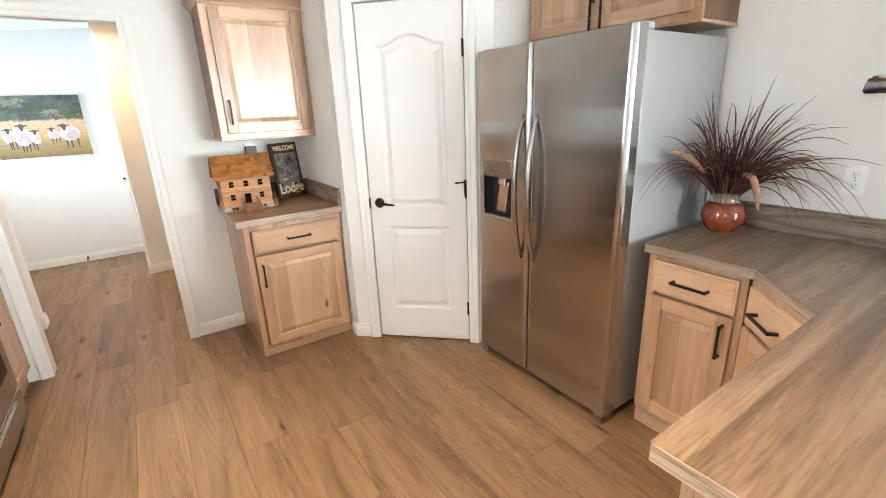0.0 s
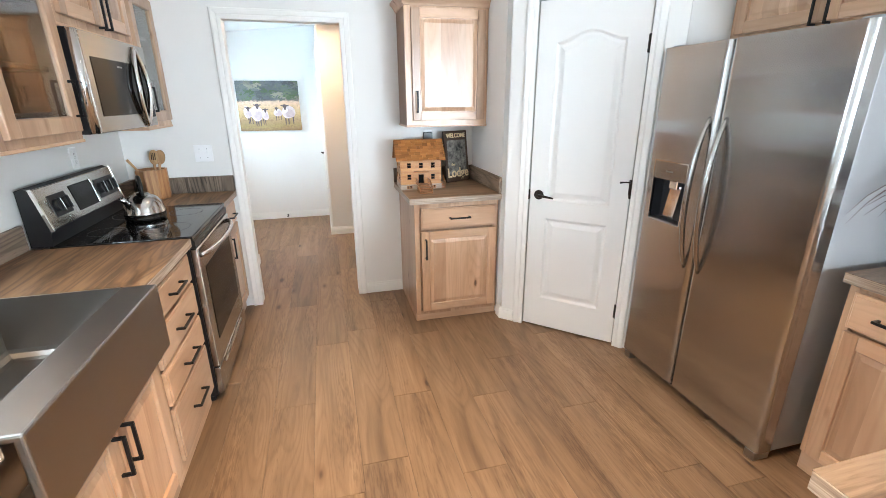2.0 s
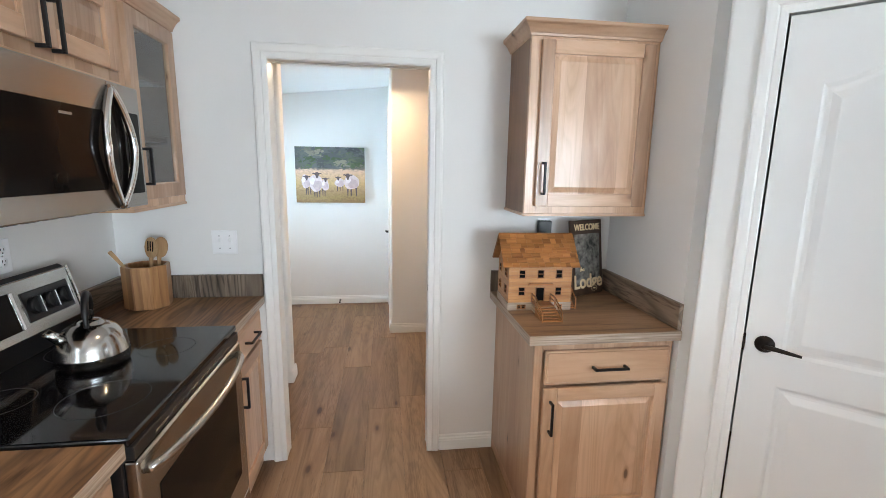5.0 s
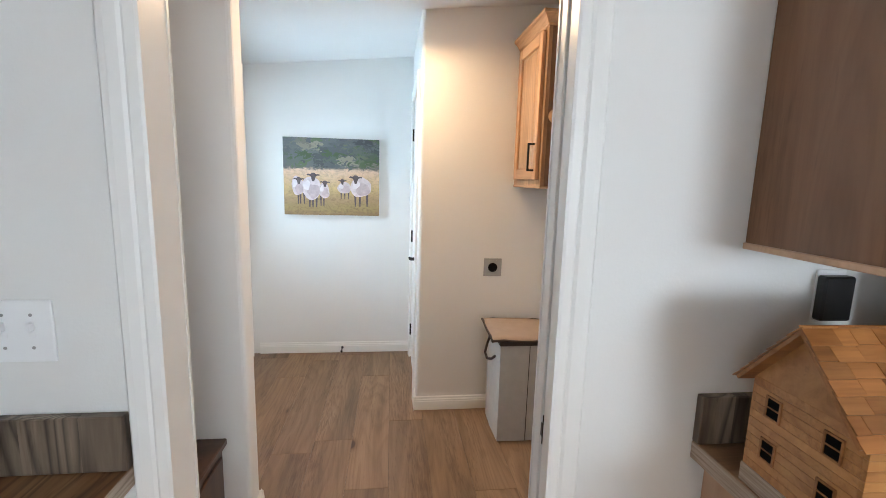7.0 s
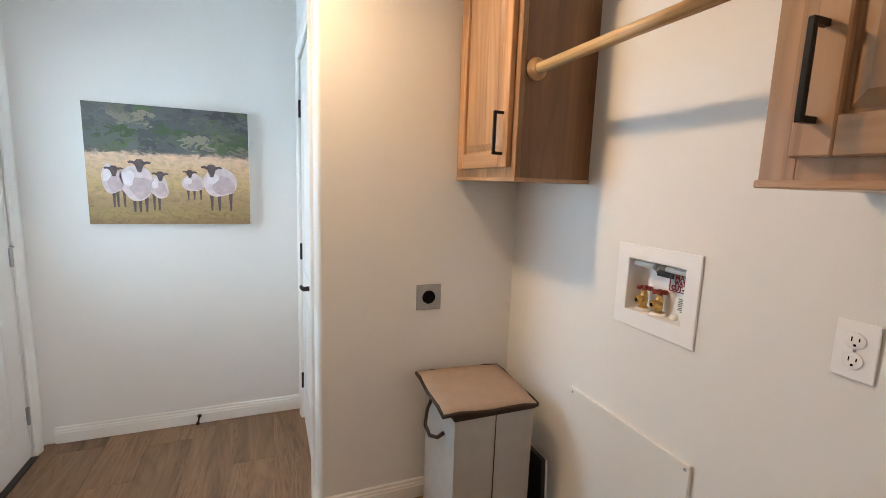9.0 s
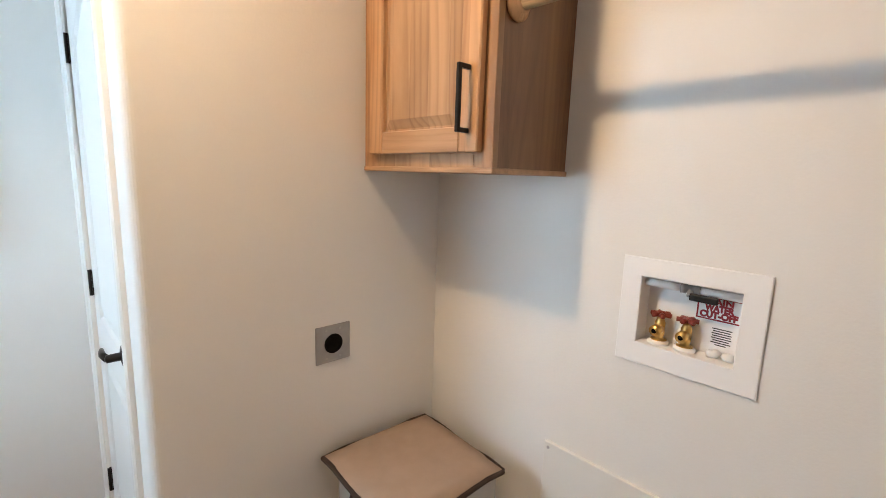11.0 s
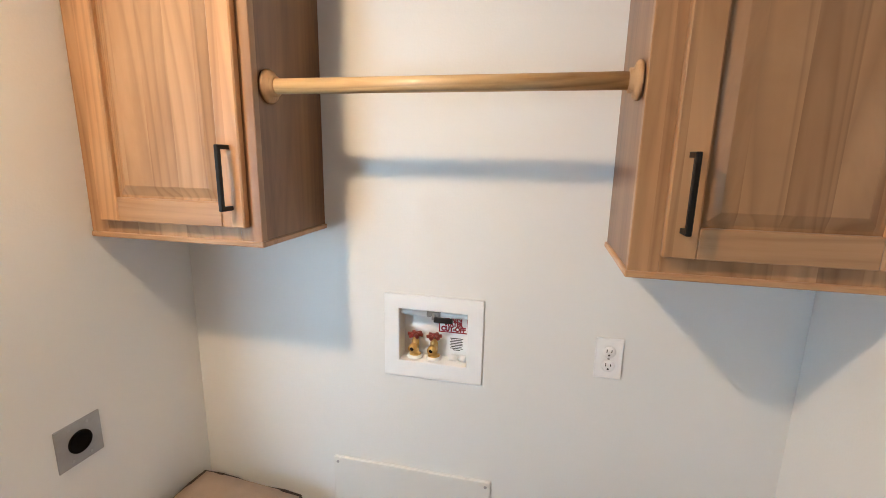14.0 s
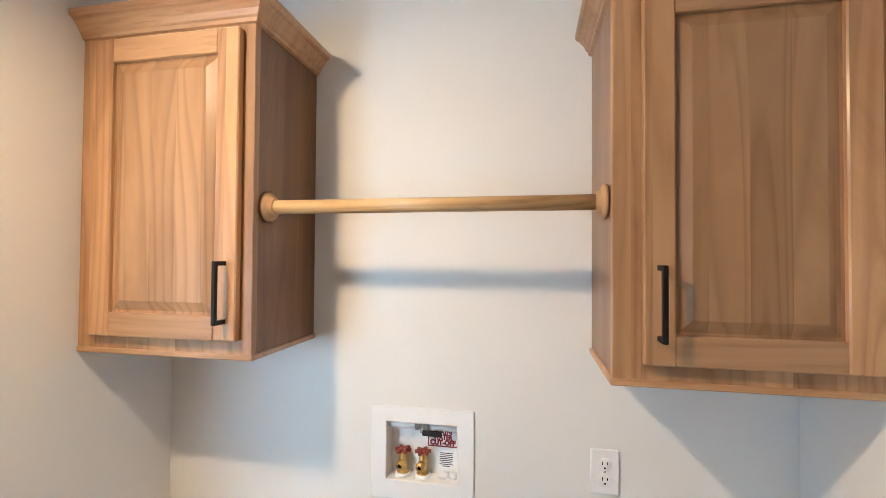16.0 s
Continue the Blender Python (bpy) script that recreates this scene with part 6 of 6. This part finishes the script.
for ang, length, spread, droop in ((2.80, 0.36, 0.72, 0.30), (4.05, 0.34, 0.55, 0.85), (5.38, 0.40, 0.80, 0.62)):
    bm = bmesh.new()
    pts = []
    for i in range(14):
        f = i / 13
        out = 0.02 + spread * length * f * 1.15
        pts.append((math.cos(ang) * out, math.sin(ang) * out, 0.14 + length * (f * 0.95 - droop * 1.1 * f * f * f)))
    tube(bm, pts[5:], [0.004 + 0.009 * math.sin(math.pi * min(1, i / 8)) ** 0.6 for i in range(9)], 8)
    for p in range(160):
        i = rnd.randrange(5, 13)
        q = Vector(pts[i]).lerp(Vector(pts[i + 1]), rnd.random())
        d = Vector((rnd.uniform(-1, 1), rnd.uniform(-1, 1), rnd.uniform(-0.6, 1))).normalized()
        tube(bm, [q, q + d * 0.011, q + d * 0.017 + Vector((0, 0, 0.003))], [0.0014, 0.0009, 0.0003], 3)
    part("plume", bm, plume_fuzz, vase, "soft tan seed plume", True)

# lodge sign, leaning into the corner
sg = thing("lodge_sign", pose(0.815, 3.280, 0.911, -7, 0, 24), "dark wooden welcome sign with cream letters on the small worktop", "sign")
boxpart("board", sg, sign_dark, 0.0, 0.228, 0.0, 0.018, 0.0, 0.385, bevel=0.003)
boxpart("picture", sg, plain("dim_mottled_print", (0.17, 0.16, 0.145), 0.45, vary=0.92, scale=34), 0.024, 0.204, -0.0015, 0.001, 0.055, 0.315, label="dim mottled picture")
letters("words", "WELCOME", 0.044, Matrix.Translation((0.114, -0.0025, 0.348)) @ UPR, sign_cream, sg, 0.0012, 0.188, 0.0013)
letters("words", "the", 0.030, Matrix.Translation((0.070, -0.0035, 0.134)) @ UPR, sign_cream, sg, 0.0012, 0.034)
letters("words", "Lodge", 0.098, Matrix.Translation((0.113, -0.0035, 0.068)) @ UPR, sign_cream, sg, 0.0012, 0.205, 0.0022)
# toy house on the small worktop
th = thing("toy_log_house", pose(0.575, 3.200, 0.911, 0, 0, -2), "varnished wooden toy log house with a shingled roof and porch steps", "toy house")
HW, HD = 0.146, 0.105
boxpart("foundation", th, counter_edge, -HW - 0.002, HW + 0.002, -HD - 0.002, HD + 0.002, 0.0, 0.036, label="grey stone foundation")
boxpart("wall_core", th, toy_wood, -HW + 0.004, HW - 0.004, -HD + 0.004, HD - 0.004, 0.036, 0.212)
for k in range(11):
    z = 0.036 + 0.016 * k
    bm = bmesh.new()
    box(bm, -HW, HW, -HD, -HD + 0.008, z + 0.0002, z + 0.0158, bevel=0.0005)
    box(bm, -HW, HW, HD - 0.008, HD, z + 0.0006, z + 0.0155)
    box(bm, -HW, -HW + 0.008, -HD + 0.008, HD - 0.008, z + 0.0002, z + 0.0158, bevel=0.0005)
    box(bm, HW - 0.008, HW, -HD + 0.008, HD - 0.008, z + 0.0006, z + 0.0155, bevel=0.0012)
    part("log_course", bm, toy_log, th)
for s in (-1, 1):
    bm = bmesh.new()
    sweep(bm, [(-HD, 0.212), (HD, 0.212), (0.0, 0.325)], Matrix(((0, 0, s, s * (HW - 0.008)), (1, 0, 0, 0), (0, 1, 0, 0), (0, 0, 0, 1))), 0.008)
    part("gable", bm, toy_log, th)
for sy in (-1, 1):
    slope = math.atan2(0.118, HD)
    rm = Matrix.Translation((0, 0, 0.338)) @ (pose(0, 0, 0) if sy < 0 else pose(0, 0, 0, 0, 0, 180)) @ pose(0, 0, 0, math.degrees(slope))
    bm = bmesh.new()
    box(bm, -HW - 0.028, HW + 0.028, -0.176, 0.0, -0.008, -0.002)
    bmesh.ops.transform(bm, matrix=rm, verts=bm.verts[:])
    rf = part("roof", bm, toy_wood, th, "shingled wooden roof")
    for row in range(7):
        x = -HW - 0.030
        while x < HW + 0.024:
            w = min(rnd.uniform(0.020, 0.052), HW + 0.030 - x)
            bm = bmesh.new()
            box(bm, x + 0.0004, x + w - 0.0004, -0.033 - rnd.uniform(0, 0.003), 0.0, 0.0, 0.0022)
            lift = Matrix.Translation((0, -0.180 + 0.0255 * row + 0.031, -0.0022)) @ pose(0, 0, 0, -rnd.uniform(5.0, 7.5))
            bmesh.ops.transform(bm, matrix=rm @ lift, verts=bm.verts[:])
            part("shingle", bm, toy_wood, rf)
            x += w


def toy_window(x, z, w=0.026, h=0.034, m=None):
    m = m or Matrix()
    bm = bmesh.new()
    box(bm, x - w / 2, x + w / 2, -HD - 0.0012, -HD + 0.002, z, z + h)
    bmesh.ops.transform(bm, matrix=m, verts=bm.verts[:])
    wn = part("window", bm, dark_void, th, "dark window opening")
    bm = bmesh.new()
    t = 0.0032
    for b in ((x - w / 2 - t, x - w / 2, z - t, z + h + t), (x + w / 2, x + w / 2 + t, z - t, z + h + t), (x - w / 2, x + w / 2, z - t, z), (x - w / 2, x + w / 2, z + h, z + h + t), (x - w / 2, x + w / 2, z + h / 2 - 0.001, z + h / 2 + 0.001)):
        box(bm, b[0], b[1], -HD - 0.0035, -HD + 0.001, b[2], b[3])
    bmesh.ops.transform(bm, matrix=m, verts=bm.verts[:])
    part("window_rim", bm, toy_wood, wn)


for x in (-0.085, 0.0, 0.085):
    toy_window(x, 0.152)
for x in (-0.085, 0.085):
    toy_window(x, 0.072)
for x in (-0.095, -0.075, 0.095):
    toy_window(x, 0.010, 0.014, 0.014, Matrix.Translation((0, -0.002, 0)))
SIDE = pose(-HW + HD, 0, 0, 0, 0, -90)
for x, z in ((-0.055, 0.152), (0.055, 0.152), (-0.055, 0.072), (0.055, 0.072)):
    toy_window(x, z, m=SIDE)
boxpart("door", th, dark_void, -0.018, 0.018, -HD - 0.002, -HD + 0.002, 0.045, 0.105, label="dark doorway")
bm = bmesh.new()
for b in ((-0.022, -0.018, 0.040, 0.109), (0.018, 0.022, 0.040, 0.109), (-0.018, 0.018, 0.105, 0.109)):
    box(bm, b[0], b[1], -HD - 0.005, -HD + 0.001, b[2], b[3])
part("door_surround", bm, toy_wood, th)
boxpart("door_hood", th, toy_wood, -0.055, 0.055, -HD - 0.024, -HD, 0.121, 0.128, bevel=0.001)
bm = bmesh.new()
box(bm, -0.036, 0.046, -HD - 0.070, -HD - 0.002, 0.036, 0.042)
part("porch", bm, toy_wood, th)
boxpart("porch_base", th, counter_edge, -0.034, 0.044, -HD - 0.066, -HD - 0.003, 0.0, 0.036)
for k in range(5):
    boxpart("step", th, toy_wood, -0.036, 0.046, -HD - 0.070 - 0.020 * (k + 1), -HD - 0.068 - 0.020 * k, 0.029 - 0.007 * k, 0.034 - 0.007 * k, bevel=0.0008)
for sx in (-0.040, 0.046):
    bm = bmesh.new()
    sweep(bm, [(-HD - 0.068, 0.0), (-HD - 0.068, 0.036), (-HD - 0.172, 0.002), (-HD - 0.172, 0.0)], Matrix(((0, 0, 1, sx), (1, 0, 0, 0), (0, 1, 0, 0), (0, 0, 0, 1))), 0.004)
    part("stringer", bm, toy_wood, th)
for sx in (-0.040, 0.046):
    bm = bmesh.new()
    for y, z in ((-HD - 0.006, 0.042), (-HD - 0.066, 0.042), (-HD - 0.165, 0.004)):
        box(bm, sx, sx + 0.005, y - 0.003, y + 0.003, z, z + 0.038)
    tube(bm, [(sx + 0.0025, -HD - 0.004, 0.078), (sx + 0.0025, -HD - 0.066, 0.078), (sx + 0.0025, -HD - 0.167, 0.040)], 0.003, 6)
    tube(bm, [(sx + 0.0025, -HD - 0.004, 0.060), (sx + 0.0025, -HD - 0.066, 0.060), (sx + 0.0025, -HD - 0.167, 0.022)], 0.002, 6)
    part("railing", bm, toy_wood, th)
bm = bmesh.new()
for k in range(5):
    box(bm, HW + 0.002, HW + 0.030 - 0.0, -0.06 + 0.012 * k - 0.03, -0.045 + 0.012 * k - 0.03, 0.0, 0.008 + 0.007 * k)
part("side_steps", bm, toy_wood, th)
bm = bmesh.new()
tube(bm, [(HW + 0.030, -0.095, 0.046), (HW + 0.030, -0.035, 0.082)], 0.003, 6)
box(bm, HW + 0.027, HW + 0.032, -0.098, -0.092, 0.0, 0.05)
box(bm, HW + 0.027, HW + 0.032, -0.037, -0.031, 0.0, 0.085)
part("side_railing", bm, toy_wood, th)

# floor: boards laid along the hall
fl = thing("floor", pose(0, 0, 0), "brown oak-look vinyl plank floor", "floor", kind="structure")
bm = bmesh.new()
box(bm, WX0 - 0.1, FAR + 0.1, REAR - 0.1, END + 0.1, -0.06, -0.0035)
part("underlay", bm, grout, fl)
PWID, PLEN = 0.2055, 1.225
rest = bmesh.new()
rp = random.Random(4)
cols = range(-7, 29)
for c in cols:
    x0 = -0.034 + PWID * c
    if x0 > FAR or x0 + PWID < WX0 - 0.05:
        continue
    y = REAR - rp.uniform(0, PLEN)
    if c == 1:
        y = 2.03 - 7 * PLEN
    if c == 5:
        y = 1.709 - 7 * PLEN
    if c == 2:
        y = 1.437 - 7 * PLEN
    while y < END + 0.05:
        a, b = max(y, REAR - 0.1), min(y + PLEN, END + 0.09)
        y += PLEN
        if b - a < 0.02:
            continue
        if x0 > WX1 and a > -0.4:
            continue
        if b < -1.3 or x0 > WX1:
            box(rest, x0 + 0.0006, x0 + PWID - 0.0006, a + 0.0006, b - 0.0006, -0.005, 0.0)
            continue
        bm = bmesh.new()
        h = (b - a) / 2
        box(bm, -PWID / 2 + 0.0005, PWID / 2 - 0.0005, -h + 0.0005, h - 0.0005, -0.005, 0.0, bevel=0.0011)
        ob = part("plank", bm, plank_wood, fl)
        ob.location = (x0 + PWID / 2, (a + b) / 2, 0)
part("plank_rest", rest, plank_wood, fl)["kind"] = "stuff"
